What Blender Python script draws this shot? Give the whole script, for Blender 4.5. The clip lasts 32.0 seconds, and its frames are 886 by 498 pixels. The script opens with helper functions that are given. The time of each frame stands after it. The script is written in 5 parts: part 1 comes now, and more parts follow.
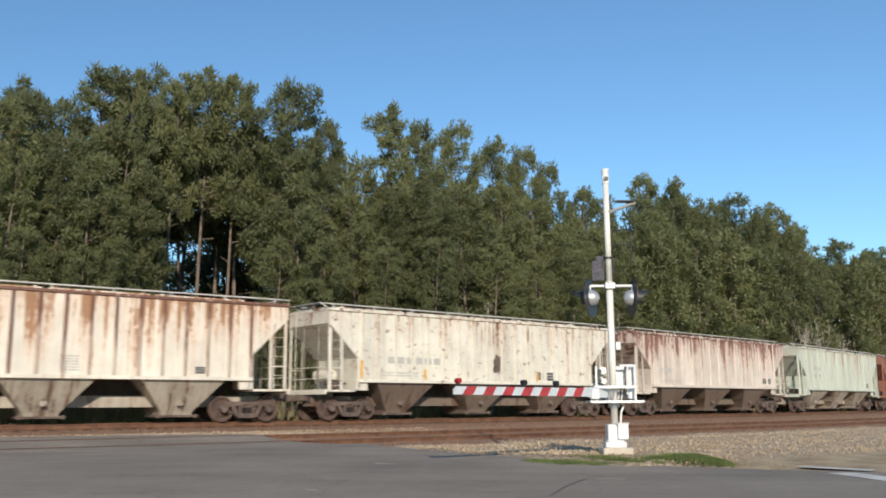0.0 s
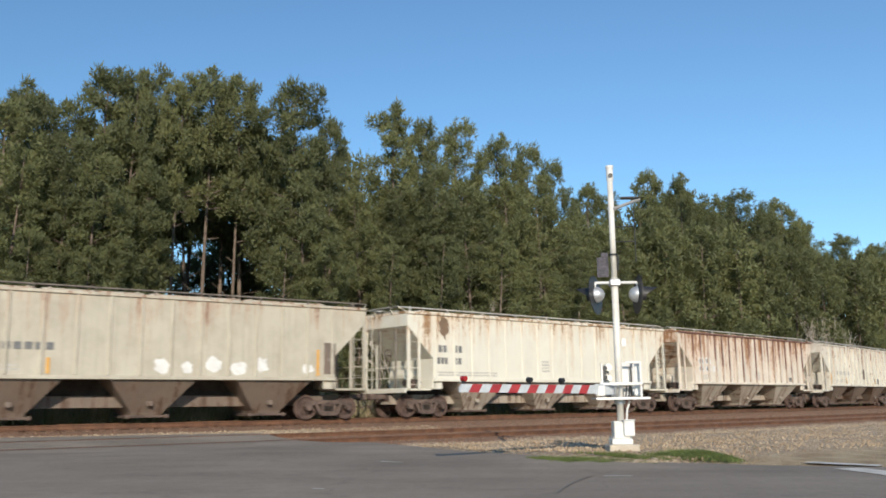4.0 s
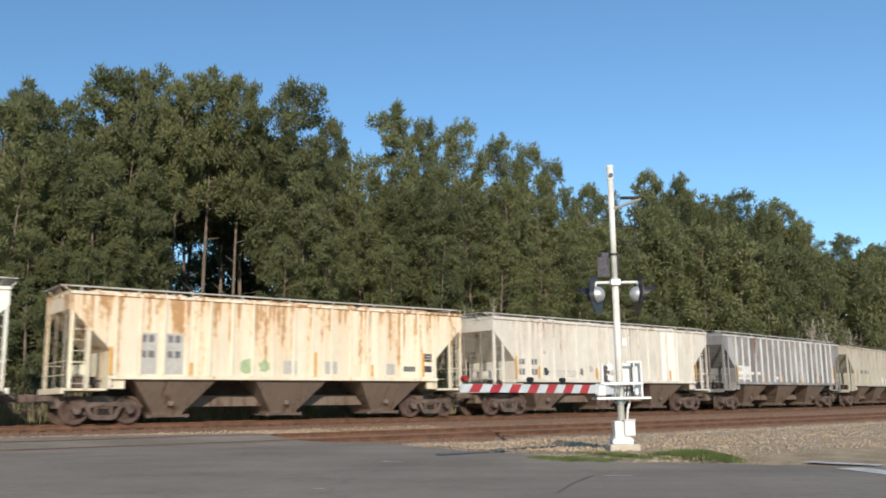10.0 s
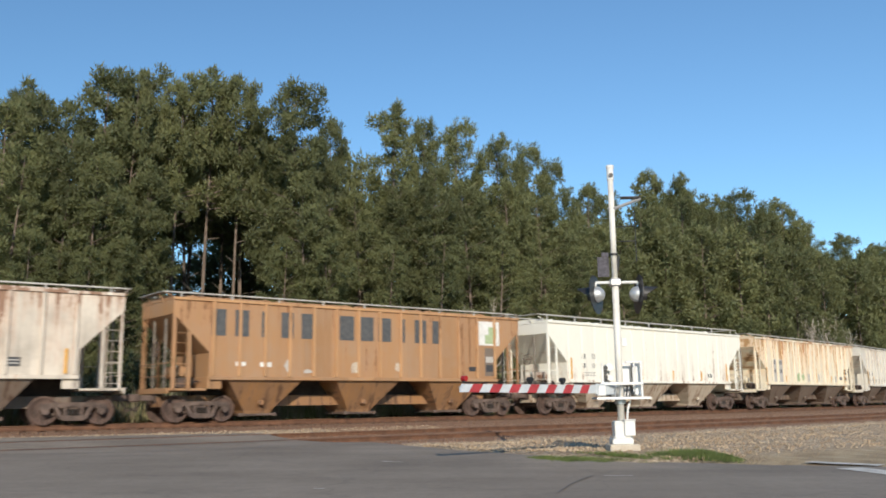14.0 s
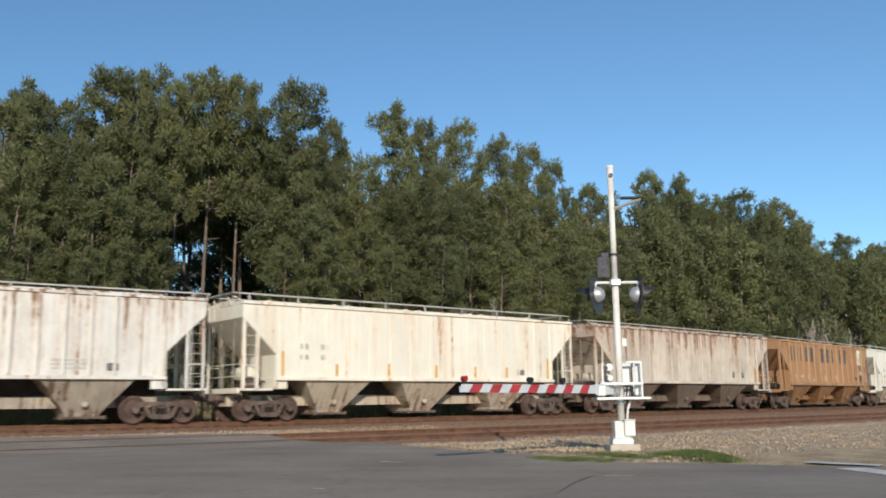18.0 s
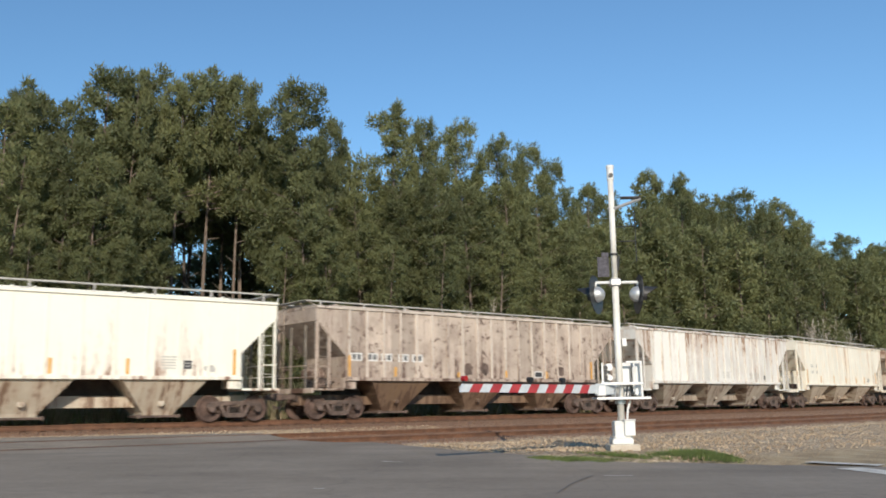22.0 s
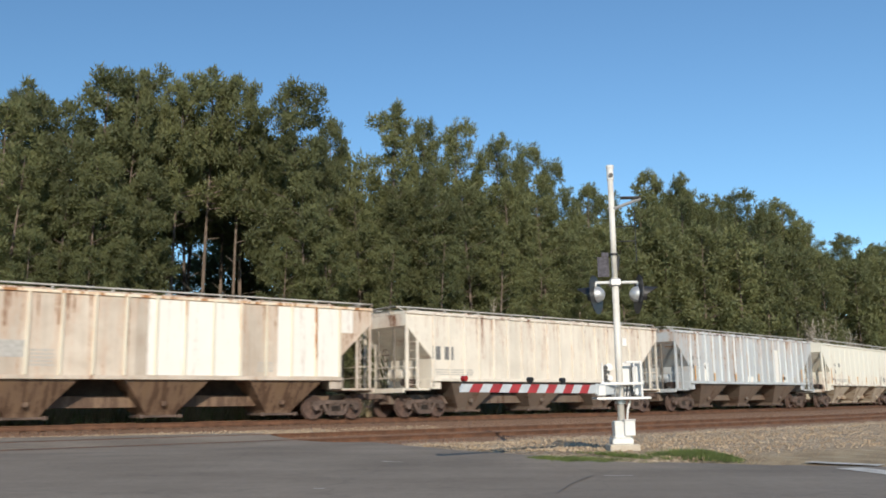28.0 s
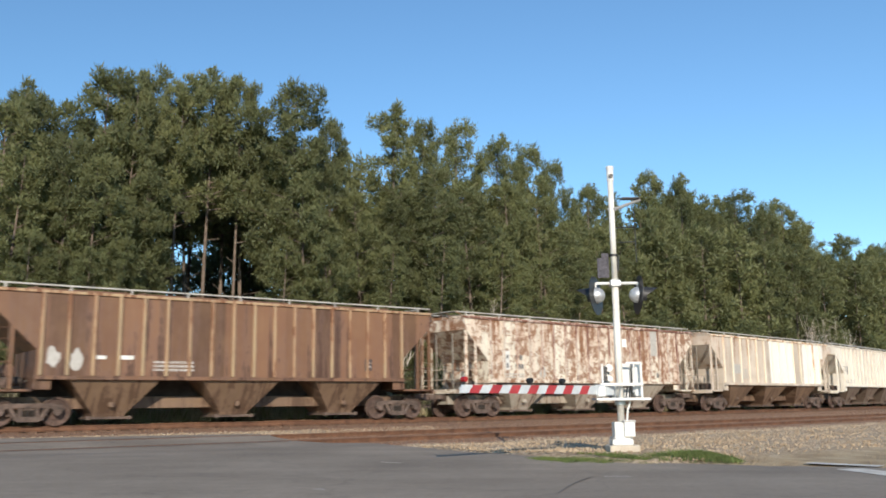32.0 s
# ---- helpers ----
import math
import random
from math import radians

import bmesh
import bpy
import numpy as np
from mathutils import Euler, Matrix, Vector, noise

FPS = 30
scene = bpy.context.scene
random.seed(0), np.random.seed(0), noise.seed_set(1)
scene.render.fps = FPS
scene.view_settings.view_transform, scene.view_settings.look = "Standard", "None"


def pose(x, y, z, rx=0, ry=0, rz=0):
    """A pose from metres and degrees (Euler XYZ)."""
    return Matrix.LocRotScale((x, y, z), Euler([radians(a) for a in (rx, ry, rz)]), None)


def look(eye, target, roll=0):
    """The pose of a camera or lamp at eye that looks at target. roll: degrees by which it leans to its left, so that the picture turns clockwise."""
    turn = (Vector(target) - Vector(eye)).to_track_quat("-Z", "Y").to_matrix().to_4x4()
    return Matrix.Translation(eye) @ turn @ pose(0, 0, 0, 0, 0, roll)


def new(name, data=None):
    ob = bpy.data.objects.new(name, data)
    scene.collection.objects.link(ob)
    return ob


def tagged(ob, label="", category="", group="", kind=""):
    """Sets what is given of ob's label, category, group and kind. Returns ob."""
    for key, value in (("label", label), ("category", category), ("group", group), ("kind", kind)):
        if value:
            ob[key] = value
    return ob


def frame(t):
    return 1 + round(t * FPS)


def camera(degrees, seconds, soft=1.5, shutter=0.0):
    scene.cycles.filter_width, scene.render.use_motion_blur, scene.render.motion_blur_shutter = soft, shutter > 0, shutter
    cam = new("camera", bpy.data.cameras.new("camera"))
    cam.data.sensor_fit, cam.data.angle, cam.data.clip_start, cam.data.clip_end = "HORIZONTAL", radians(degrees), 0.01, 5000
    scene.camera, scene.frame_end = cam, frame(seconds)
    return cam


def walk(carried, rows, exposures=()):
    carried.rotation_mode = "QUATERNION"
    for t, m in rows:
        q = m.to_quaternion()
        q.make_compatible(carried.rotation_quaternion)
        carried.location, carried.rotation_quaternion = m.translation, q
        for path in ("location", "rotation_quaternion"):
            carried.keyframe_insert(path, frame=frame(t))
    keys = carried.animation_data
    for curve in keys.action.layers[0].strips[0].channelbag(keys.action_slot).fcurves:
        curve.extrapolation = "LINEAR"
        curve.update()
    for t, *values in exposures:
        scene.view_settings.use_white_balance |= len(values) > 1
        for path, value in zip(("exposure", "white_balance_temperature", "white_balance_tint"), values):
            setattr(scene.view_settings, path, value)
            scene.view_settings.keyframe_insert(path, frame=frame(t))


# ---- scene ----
# the camera stands beside the road and settles in the first seconds
cam = camera(52.21, 32.0, soft=1.75, shutter=0.35)
EYE = (0.0, 0.0, 0.48)
PITCH, LEAN = 9.79, -0.766


def aim(right=0.0, up=0.0, lean=0.0):
    """The camera's pose, turned by some degrees from its resting view."""
    return pose(*EYE, 90 + PITCH + up, 0, -right) @ pose(0, 0, 0, 0, 0, LEAN + lean)


walk(cam, [(0, aim(.332, .132, .415)), (.5, aim(.288, .112, .308)), (1, aim(.185, .123, -.40)), (1.5, aim(.172, .123, -.06)),
           (2, aim(.163, .123, -.04)), (2.5, aim(.150, .120, -.025)), (3, aim(.106, .119, -.03)), (3.5, aim(.056, .033, .04)), (4.5, aim(.008, .004, .01)), (5.5, aim()),
           (14.5, aim()), (16.5, aim(.016, .09, .02)), (17, aim(.008, .037, .01)), (18, aim(0, .008, 0)),
           (20, aim()), (31, aim()), (32, aim(.008, .05, .02))],
     [(0, .30), (1, .32), (2, .36), (3, .25), (4.5, .28), (6, .31), (7, .38), (9, .30), (12, .23), (13, .12), (14, .28), (17, .27), (18, .15), (19, .16), (20, .23), (22, .26), (24, .09), (25, .13), (28, .17), (29, .13), (30, .29), (31, .26), (32, .44)])

# ---- light ----
SUN_UP, SUN_TURN = 22.0, -8.0          # low sun behind the camera, a little to its right
world = bpy.data.worlds.new("sky")
scene.world = world
world.use_nodes = True
wn = world.node_tree
sky = wn.nodes.new("ShaderNodeTexSky")
sky.sky_type, sky.sun_disc = "NISHITA", False
sky.sun_elevation, sky.sun_rotation = radians(SUN_UP), radians(180 - SUN_TURN)
sky.air_density, sky.dust_density, sky.ozone_density = 1.0, 0.3, 3.0
tint = wn.nodes.new("ShaderNodeMix")
tint.data_type, tint.blend_type = "RGBA", "MULTIPLY"
tint.inputs[0].default_value, tint.inputs[7].default_value = 1.0, (0.75, 0.94, 1.01, 1)   # clear winter blue
wn.links.new(sky.outputs["Color"], tint.inputs[6])
wn.links.new(tint.outputs[2], wn.nodes["Background"].inputs["Color"])
wn.nodes["Background"].inputs["Strength"].default_value = 0.128
sun = new("sun", bpy.data.lights.new("sun", "SUN"))
sun.data.energy, sun.data.angle, sun.data.color = 3.70, radians(0.53), (1.0, 0.89, 0.75)
_to = Vector((math.sin(radians(SUN_TURN)) * math.cos(radians(SUN_UP)), math.cos(radians(SUN_TURN)) * math.cos(radians(SUN_UP)), -math.sin(radians(SUN_UP))))
sun.matrix_world = look((0, -50, 40), Vector((0, -50, 40)) + _to)
scene.view_settings.exposure = 0.30

# ---- plan: the far track is an arc that bends away from the camera ----
TURN = radians(56.048)
U = Vector((math.sin(TURN), math.cos(TURN)))
W = Vector((-math.cos(TURN), math.sin(TURN)))
SIDE = 30.96                      # from the camera to the near side of the train
FAR_TRACK = SIDE + 1.52            # centre line of the train's track
NEAR_TRACK = 23.67
RADIUS = 250.0
CENTRE = W * (FAR_TRACK + RADIUS)


def along(s, lat, z=0.0):
    """A place on the plan: s metres along the track, lat metres from the camera's side of it."""
    a, r = s / RADIUS, RADIUS + FAR_TRACK - lat
    p = CENTRE + U * (r * math.sin(a)) - W * (r * math.cos(a))
    return Vector((p.x, p.y, z))


def heading(s):
    return 90 - math.degrees(TURN) + math.degrees(s / RADIUS)


def lat_of(x, y):
    return FAR_TRACK + RADIUS - math.hypot(x - CENTRE.x, y - CENTRE.y)


def s_of(x, y):
    d = Vector((x, y)) - CENTRE
    return RADIUS * math.atan2(d.dot(U), -d.dot(W))


def steps(x, table):
    """Linear reading of a table of (x, value)."""
    return float(np.interp(x, [a for a, _ in table], [b for _, b in table]))


# ---- materials ----
def material(name):
    m = bpy.data.materials.new(name)
    m.use_nodes = True
    return m, m.node_tree, m.node_tree.nodes["Principled BSDF"]


def node(tree, kind, **values):
    n = tree.nodes.new(kind)
    for key, v in values.items():
        if key in n.inputs:
            n.inputs[key].default_value = v
    return n


def ramp(tree, fac, *stops):
    n = tree.nodes.new("ShaderNodeValToRGB")
    while len(n.color_ramp.elements) < len(stops):
        n.color_ramp.elements.new(0.5)
    for e, (p, c) in zip(n.color_ramp.elements, stops):
        e.position = p
        e.color = (c, c, c, 1) if isinstance(c, (int, float)) else (*c, 1)
    tree.links.new(fac, n.inputs["Fac"])
    return n.outputs["Color"]


def blend(tree, fac, a, b, how="MIX"):
    n = tree.nodes.new("ShaderNodeMix")
    n.data_type, n.blend_type = "RGBA", how
    for sock, v in ((n.inputs[0], fac), (n.inputs[6], a), (n.inputs[7], b)):
        if isinstance(v, bpy.types.NodeSocket):
            tree.links.new(v, sock)
        elif isinstance(v, (int, float)):
            sock.default_value = v
        else:
            sock.default_value = (*v, 1)
    return n.outputs[2]


def mathn(tree, op, a, b=0.0, c=0.0):
    n = tree.nodes.new("ShaderNodeMath")
    n.operation = op
    for sock, v in zip(n.inputs, (a, b, c)):
        if isinstance(v, bpy.types.NodeSocket):
            tree.links.new(v, sock)
        else:
            sock.default_value = v
    return n.outputs[0]


def noise_at(tree, scale, detail=4.0, rough=0.55, stretch=(1, 1, 1), where="Object", shift=(0, 0, 0), vec=None):
    co = tree.nodes.new("ShaderNodeTexCoord")
    mp = tree.nodes.new("ShaderNodeMapping")
    mp.inputs["Scale"].default_value = stretch
    mp.inputs["Location"].default_value = shift
    tree.links.new(vec or co.outputs[where], mp.inputs["Vector"])
    n = node(tree, "ShaderNodeTexNoise", Scale=scale, Detail=detail, Roughness=rough)
    tree.links.new(mp.outputs["Vector"], n.inputs["Vector"])
    return n.outputs["Fac"]


def relief(tree, bsdf, height, strength=0.3, distance=0.02):
    b = node(tree, "ShaderNodeBump", Strength=strength, Distance=distance)
    tree.links.new(height, b.inputs["Height"])
    tree.links.new(b.outputs["Normal"], bsdf.inputs["Normal"])


def mottled(name, dark, light, scale=3.0, rough=0.8, metal=0.0, bump=0.3, fine=40.0, spread=(0.35, 0.65)):
    """A surface that wanders between two colours at two scales, with fine relief."""
    m, t, b = material(name)
    big, small = noise_at(t, scale), noise_at(t, fine, 3)
    mix = mathn(t, "ADD", mathn(t, "MULTIPLY", big, 0.65), mathn(t, "MULTIPLY", small, 0.35))
    t.links.new(ramp(t, mix, (spread[0], dark), (spread[1], light)), b.inputs["Base Color"])
    b.inputs["Roughness"].default_value, b.inputs["Metallic"].default_value = rough, metal
    if bump:
        relief(t, b, small, bump)
    return m


def paint(name, base, rust=(0.23, 0.09, 0.035), dirt=(0.12, 0.09, 0.07), streak=0.4, top=0.5, grime=0.3, panels=0.12, blotch=0.0, seed=0.0, rough=0.55):
    """Weathered car paint: streaks of rust that run down from the roof, grime, and panels of uneven age. x runs along the car, z up."""
    m, t, b = material(name)
    co = t.nodes.new("ShaderNodeTexCoord")
    sep = t.nodes.new("ShaderNodeSeparateXYZ")
    info = t.nodes.new("ShaderNodeObjectInfo")
    off = t.nodes.new("ShaderNodeCombineXYZ")
    t.links.new(mathn(t, "MULTIPLY", info.outputs["Random"], 60.0), off.inputs[0])
    add = t.nodes.new("ShaderNodeVectorMath")
    t.links.new(co.outputs["Object"], add.inputs[0])
    t.links.new(off.outputs[0], add.inputs[1])
    v = add.outputs[0]
    t.links.new(v, sep.inputs[0])
    x, z = sep.outputs["X"], sep.outputs["Z"]
    cell = t.nodes.new("ShaderNodeTexWhiteNoise")
    cell.noise_dimensions = "1D"
    t.links.new(mathn(t, "FLOOR", mathn(t, "ADD", mathn(t, "MULTIPLY", x, 0.84), seed)), cell.inputs["W"])
    panel = mathn(t, "SUBTRACT", 1.0 + panels * 0.4, mathn(t, "MULTIPLY", cell.outputs["Value"], panels * 1.4))
    shade = t.nodes.new("ShaderNodeCombineColor")
    for s in shade.inputs:
        t.links.new(panel, s)
    col = blend(t, 1.0, base, shade.outputs[0], "MULTIPLY")
    # faint cloudiness
    cloud = noise_at(t, 1.1, 5, 0.6, shift=(seed * 3.1, 0, 0), vec=v)
    col = blend(t, mathn(t, "MULTIPLY", ramp(t, cloud, (0.42, 0.0), (0.75, 1.0)), grime), col, dirt)
    # fine vertical dirt runs
    runs = noise_at(t, 1.0, 5, 0.7, (9.0, 1, 0.35), shift=(seed * 7.3, 0, 0), vec=v)
    col = blend(t, mathn(t, "MULTIPLY", ramp(t, runs, (0.5, 0.0), (0.78, 1.0)), min(1.0, grime * 0.9)), col, dirt)
    # rust: heaviest under the roof edge, running down in streaks, with a pale stain round it
    high = mathn(t, "MULTIPLY", mathn(t, "SUBTRACT", mathn(t, "DIVIDE", mathn(t, "SUBTRACT", z, 1.5), 2.9), 0.5), 0.46 * top)
    long = noise_at(t, 1.0, 5, 0.62, (2.4, 1, 0.38), shift=(seed * 5.7, 3.0, 0), vec=v)
    torn = noise_at(t, 5.5, 5, 0.7, (1.3, 1, 0.7), shift=(seed * 2.7, 1.0, 0), vec=v)
    drip = noise_at(t, 1.0, 3, 0.6, (7.5, 1, 0.16), shift=(seed * 4.1, 2.0, 0), vec=v)
    field = mathn(t, "ADD", mathn(t, "MULTIPLY", long, 0.6), mathn(t, "ADD", mathn(t, "MULTIPLY", torn, 0.3), mathn(t, "MULTIPLY", drip, 0.6)))
    field = mathn(t, "ADD", mathn(t, "SUBTRACT", mathn(t, "MULTIPLY", field, 1.35), 0.51), high)
    lim = 0.74 - 0.38 * streak
    rtone = blend(t, noise_at(t, 3.0, 4, vec=v), rust, tuple(c * 0.5 for c in rust))
    stain = ramp(t, field, (lim - 0.16, 0.0), (lim + 0.02, 1.0))
    col = blend(t, mathn(t, "MULTIPLY", stain, 0.42), col, tuple(min(1.0, c * 1.5 + 0.05) for c in rust))
    rmask = ramp(t, field, (lim, 0.0), (lim + 0.07, 1.0))
    col = blend(t, mathn(t, "MULTIPLY", rmask, 0.88), col, rtone)
    if blotch:
        sp = noise_at(t, 3.2, 6, 0.75, shift=(seed, seed, 0), vec=v)
        col = blend(t, mathn(t, "MULTIPLY", ramp(t, sp, (0.68 - 0.12 * blotch, 0.0), (0.72 - 0.12 * blotch, 1.0)), 0.85), col, rtone)
    t.links.new(col, b.inputs["Base Color"])
    b.inputs["Roughness"].default_value = rough
    relief(t, b, noise_at(t, 0.9, 3, 0.5, vec=v), 0.25, 0.03)
    return m


def plain(name, colour, rough=0.6, metal=0.0):
    return mottled(name, tuple(c * 0.82 for c in colour), tuple(min(1, c * 1.06) for c in colour), 5.0, rough, metal, 0.1, 60.0)


# ---- small building helpers ----
def part(name, bm, mat, parent=None, label="", smooth=False):
    """Links a bmesh, or a mesh already made, as one object under a thing or a part."""
    if isinstance(bm, bmesh.types.BMesh):
        me = bpy.data.meshes.new(name)
        bm.normal_update()
        bm.to_mesh(me)
        bm.free()
        if smooth:
            for p in me.polygons:
                p.use_smooth = True
    else:
        me = bm
    if not me.materials:
        me.materials.append(None)
    ob = new(name, me)
    ob.parent = parent
    ob.material_slots[0].link = "OBJECT"
    ob.material_slots[0].material = mat
    if label:
        tagged(ob, label)
    return ob


def box(bm, x0, x1, y0, y1, z0, z1, bevel=0.0):
    vs = [bm.verts.new((x, y, z)) for x in (x0, x1) for y in (y0, y1) for z in (z0, z1)]
    fs = [bm.faces.new([vs[i] for i in f]) for f in ((0, 1, 3, 2), (4, 6, 7, 5), (0, 4, 5, 1), (2, 3, 7, 6), (0, 2, 6, 4), (1, 5, 7, 3))]
    if bevel:
        bmesh.ops.bevel(bm, geom=list({e for f in fs for e in f.edges}), offset=bevel, segments=1, affect="EDGES")
    return bm


def boxes(*rows, bevel=0.0):
    bm = bmesh.new()
    for r in rows:
        box(bm, *r, bevel=bevel)
    return bm


def rod(bm, a, b, r, r2=None, sides=8, caps=True):
    """A tapered round bar from a to b."""
    a, b = Vector(a), Vector(b)
    r2 = r if r2 is None else r2
    q = (b - a).to_track_quat("Z", "Y").to_matrix()
    rings = []
    for c, rr in ((a, r), (b, r2)):
        rings.append([bm.verts.new(c + q @ Vector((math.cos(i * math.tau / sides) * rr, math.sin(i * math.tau / sides) * rr, 0))) for i in range(sides)])
    for i in range(sides):
        j = (i + 1) % sides
        bm.faces.new((rings[0][i], rings[0][j], rings[1][j], rings[1][i]))
    if caps:
        bm.faces.new(rings[0][::-1])
        bm.faces.new(rings[1])
    return bm


def rods(*rows, sides=8):
    bm = bmesh.new()
    for a, b, r in rows:
        rod(bm, a, b, r, sides=sides)
    return bm


def prism(bm, outline, y0, y1):
    """Extrudes an outline in x, z across the car from y0 to y1."""
    a = [bm.verts.new((x, y0, z)) for x, z in outline]
    b = [bm.verts.new((x, y1, z)) for x, z in outline]
    n = len(outline)
    bm.faces.new(a[::-1])
    bm.faces.new(b)
    for i in range(n):
        j = (i + 1) % n
        bm.faces.new((a[i], a[j], b[j], b[i]))
    bmesh.ops.recalc_face_normals(bm, faces=bm.faces[:])
    return bm


def mesh_of(verts, faces, name):
    me = bpy.data.meshes.new(name)
    me.from_pydata([tuple(v) for v in verts], [], [tuple(f) for f in faces])
    me.update()
    return me


def triangles(name, pts):
    """One mesh of loose triangles from an array (n, 3, 3)."""
    pts = np.asarray(pts, dtype=np.float32)
    n = len(pts)
    me = bpy.data.meshes.new(name)
    me.vertices.add(n * 3)
    me.vertices.foreach_set("co", pts.reshape(-1))
    me.loops.add(n * 3)
    me.loops.foreach_set("vertex_index", np.arange(n * 3, dtype=np.int32))
    me.polygons.add(n)
    me.polygons.foreach_set("loop_start", np.arange(0, n * 3, 3, dtype=np.int32))
    me.update(calc_edges=True)
    return me

# ---- ground, road and tracks ----
GROUND = [(-3000, -0.65), (6.8, -0.58), (9.65, -0.53), (11.24, -0.45), (12.04, -0.41), (13.17, -0.40), (14.31, -0.44), (15.44, -0.44), (16.58, -0.41), (17.6, -0.43), (18.73, -0.57), (19.87, -0.72), (21.46, -0.73), (22.14, -0.57),
          (22.82, -0.53), (24.52, -0.39), (25.43, -0.37), (27.82, -0.37), (30.2, -0.24), (31.0, -0.21), (34.2, -0.18), (35.7, -0.32), (37.7, -0.43), (42, -0.4), (55, -0.3), (3000, -0.3)]
ROAD = [(-12, -0.62), (6.8, -0.57), (11.35, -0.51), (15.9, -0.46), (19.3, -0.41), (21.35, -0.44), (22.82, -0.41), (24.52, -0.27), (27.6, -0.24)]

EDGE = [(-12, 42), (6.36, 13.55), (7.83, 12.48), (9.65, 11.35), (10.9, 10.79), (12.09, 10.65), (13.34, 10.56), (14.99, 10.38), (18.62, 10.66), (20.44, 10.93), (21.97, 10.40), (23.5, 10.16), (25.43, 10.19), (26.23, 8.10), (27.48, 3.74)]


def ground_material():
    m, t, b = material("gravel_and_soil")
    geo = t.nodes.new("ShaderNodeNewGeometry")
    d = t.nodes.new("ShaderNodeVectorMath")
    d.operation = "DISTANCE"
    flat = t.nodes.new("ShaderNodeVectorMath")
    flat.operation = "MULTIPLY"
    flat.inputs[1].default_value = (1, 1, 0)
    t.links.new(geo.outputs["Position"], flat.inputs[0])
    t.links.new(flat.outputs[0], d.inputs[0])
    d.inputs[1].default_value = (CENTRE.x, CENTRE.y, 0)
    wob = noise_at(t, 0.5, 4)
    lat = mathn(t, "ADD", mathn(t, "SUBTRACT", FAR_TRACK + RADIUS, d.outputs["Value"]), mathn(t, "MULTIPLY", mathn(t, "SUBTRACT", wob, 0.5), 1.2))
    vor = node(t, "ShaderNodeTexVoronoi", Scale=16.0)
    co = t.nodes.new("ShaderNodeTexCoord")
    t.links.new(co.outputs["Object"], vor.inputs["Vector"])
    stone = ramp(t, vor.outputs["Color"], (0.1, (0.20, 0.135, 0.08)), (0.5, (0.43, 0.315, 0.195)), (0.95, (0.68, 0.53, 0.365)))
    rusty = blend(t, 0.80, stone, (0.20, 0.094, 0.050))
    soil = ramp(t, noise_at(t, 1.6, 6, 0.65), (0.3, (0.24, 0.165, 0.09)), (0.55, (0.42, 0.31, 0.18)), (0.75, (0.52, 0.43, 0.29)))
    litter = ramp(t, noise_at(t, 2.5, 6, 0.7), (0.3, (0.05, 0.04, 0.022)), (0.7, (0.16, 0.12, 0.06)))

    def band(lo, hi, soft):
        a = mathn(t, "SUBTRACT", lat, lo)
        b2 = mathn(t, "SUBTRACT", hi, lat)
        mn = mathn(t, "MINIMUM", a, b2)
        c = mathn(t, "DIVIDE", mn, soft)
        n = t.nodes.new("ShaderNodeClamp")
        t.links.new(c, n.inputs[0])
        return n.outputs[0]
    col = blend(t, band(9.8, 60.0, 1.2), soil, stone)
    col = blend(t, band(21.9, 26.1, 0.4), col, rusty)
    col = blend(t, band(28.9, 35.1, 0.6), col, rusty)
    on = t.nodes.new("ShaderNodeVectorMath")        # further along, the stones between the tracks are rusty too
    on.operation = "DOT_PRODUCT"
    on.inputs[1].default_value = (U.x, U.y, 0)
    t.links.new(geo.outputs["Position"], on.inputs[0])
    far = t.nodes.new("ShaderNodeClamp")
    t.links.new(mathn(t, "DIVIDE", mathn(t, "SUBTRACT", mathn(t, "ADD", on.outputs["Value"], mathn(t, "MULTIPLY", wob, 6.0)), 15.5), 8.0), far.inputs[0])
    col = blend(t, mathn(t, "MULTIPLY", band(25.0, 30.1, 0.4), mathn(t, "MULTIPLY", far.outputs[0], 0.85)), col, rusty)
    col = blend(t, band(35.2, 4000.0, 1.5), col, litter)
    t.links.new(col, b.inputs["Base Color"])
    b.inputs["Roughness"].default_value = 0.95
    relief(t, b, vor.outputs["Distance"], 0.7, 0.05)
    return m


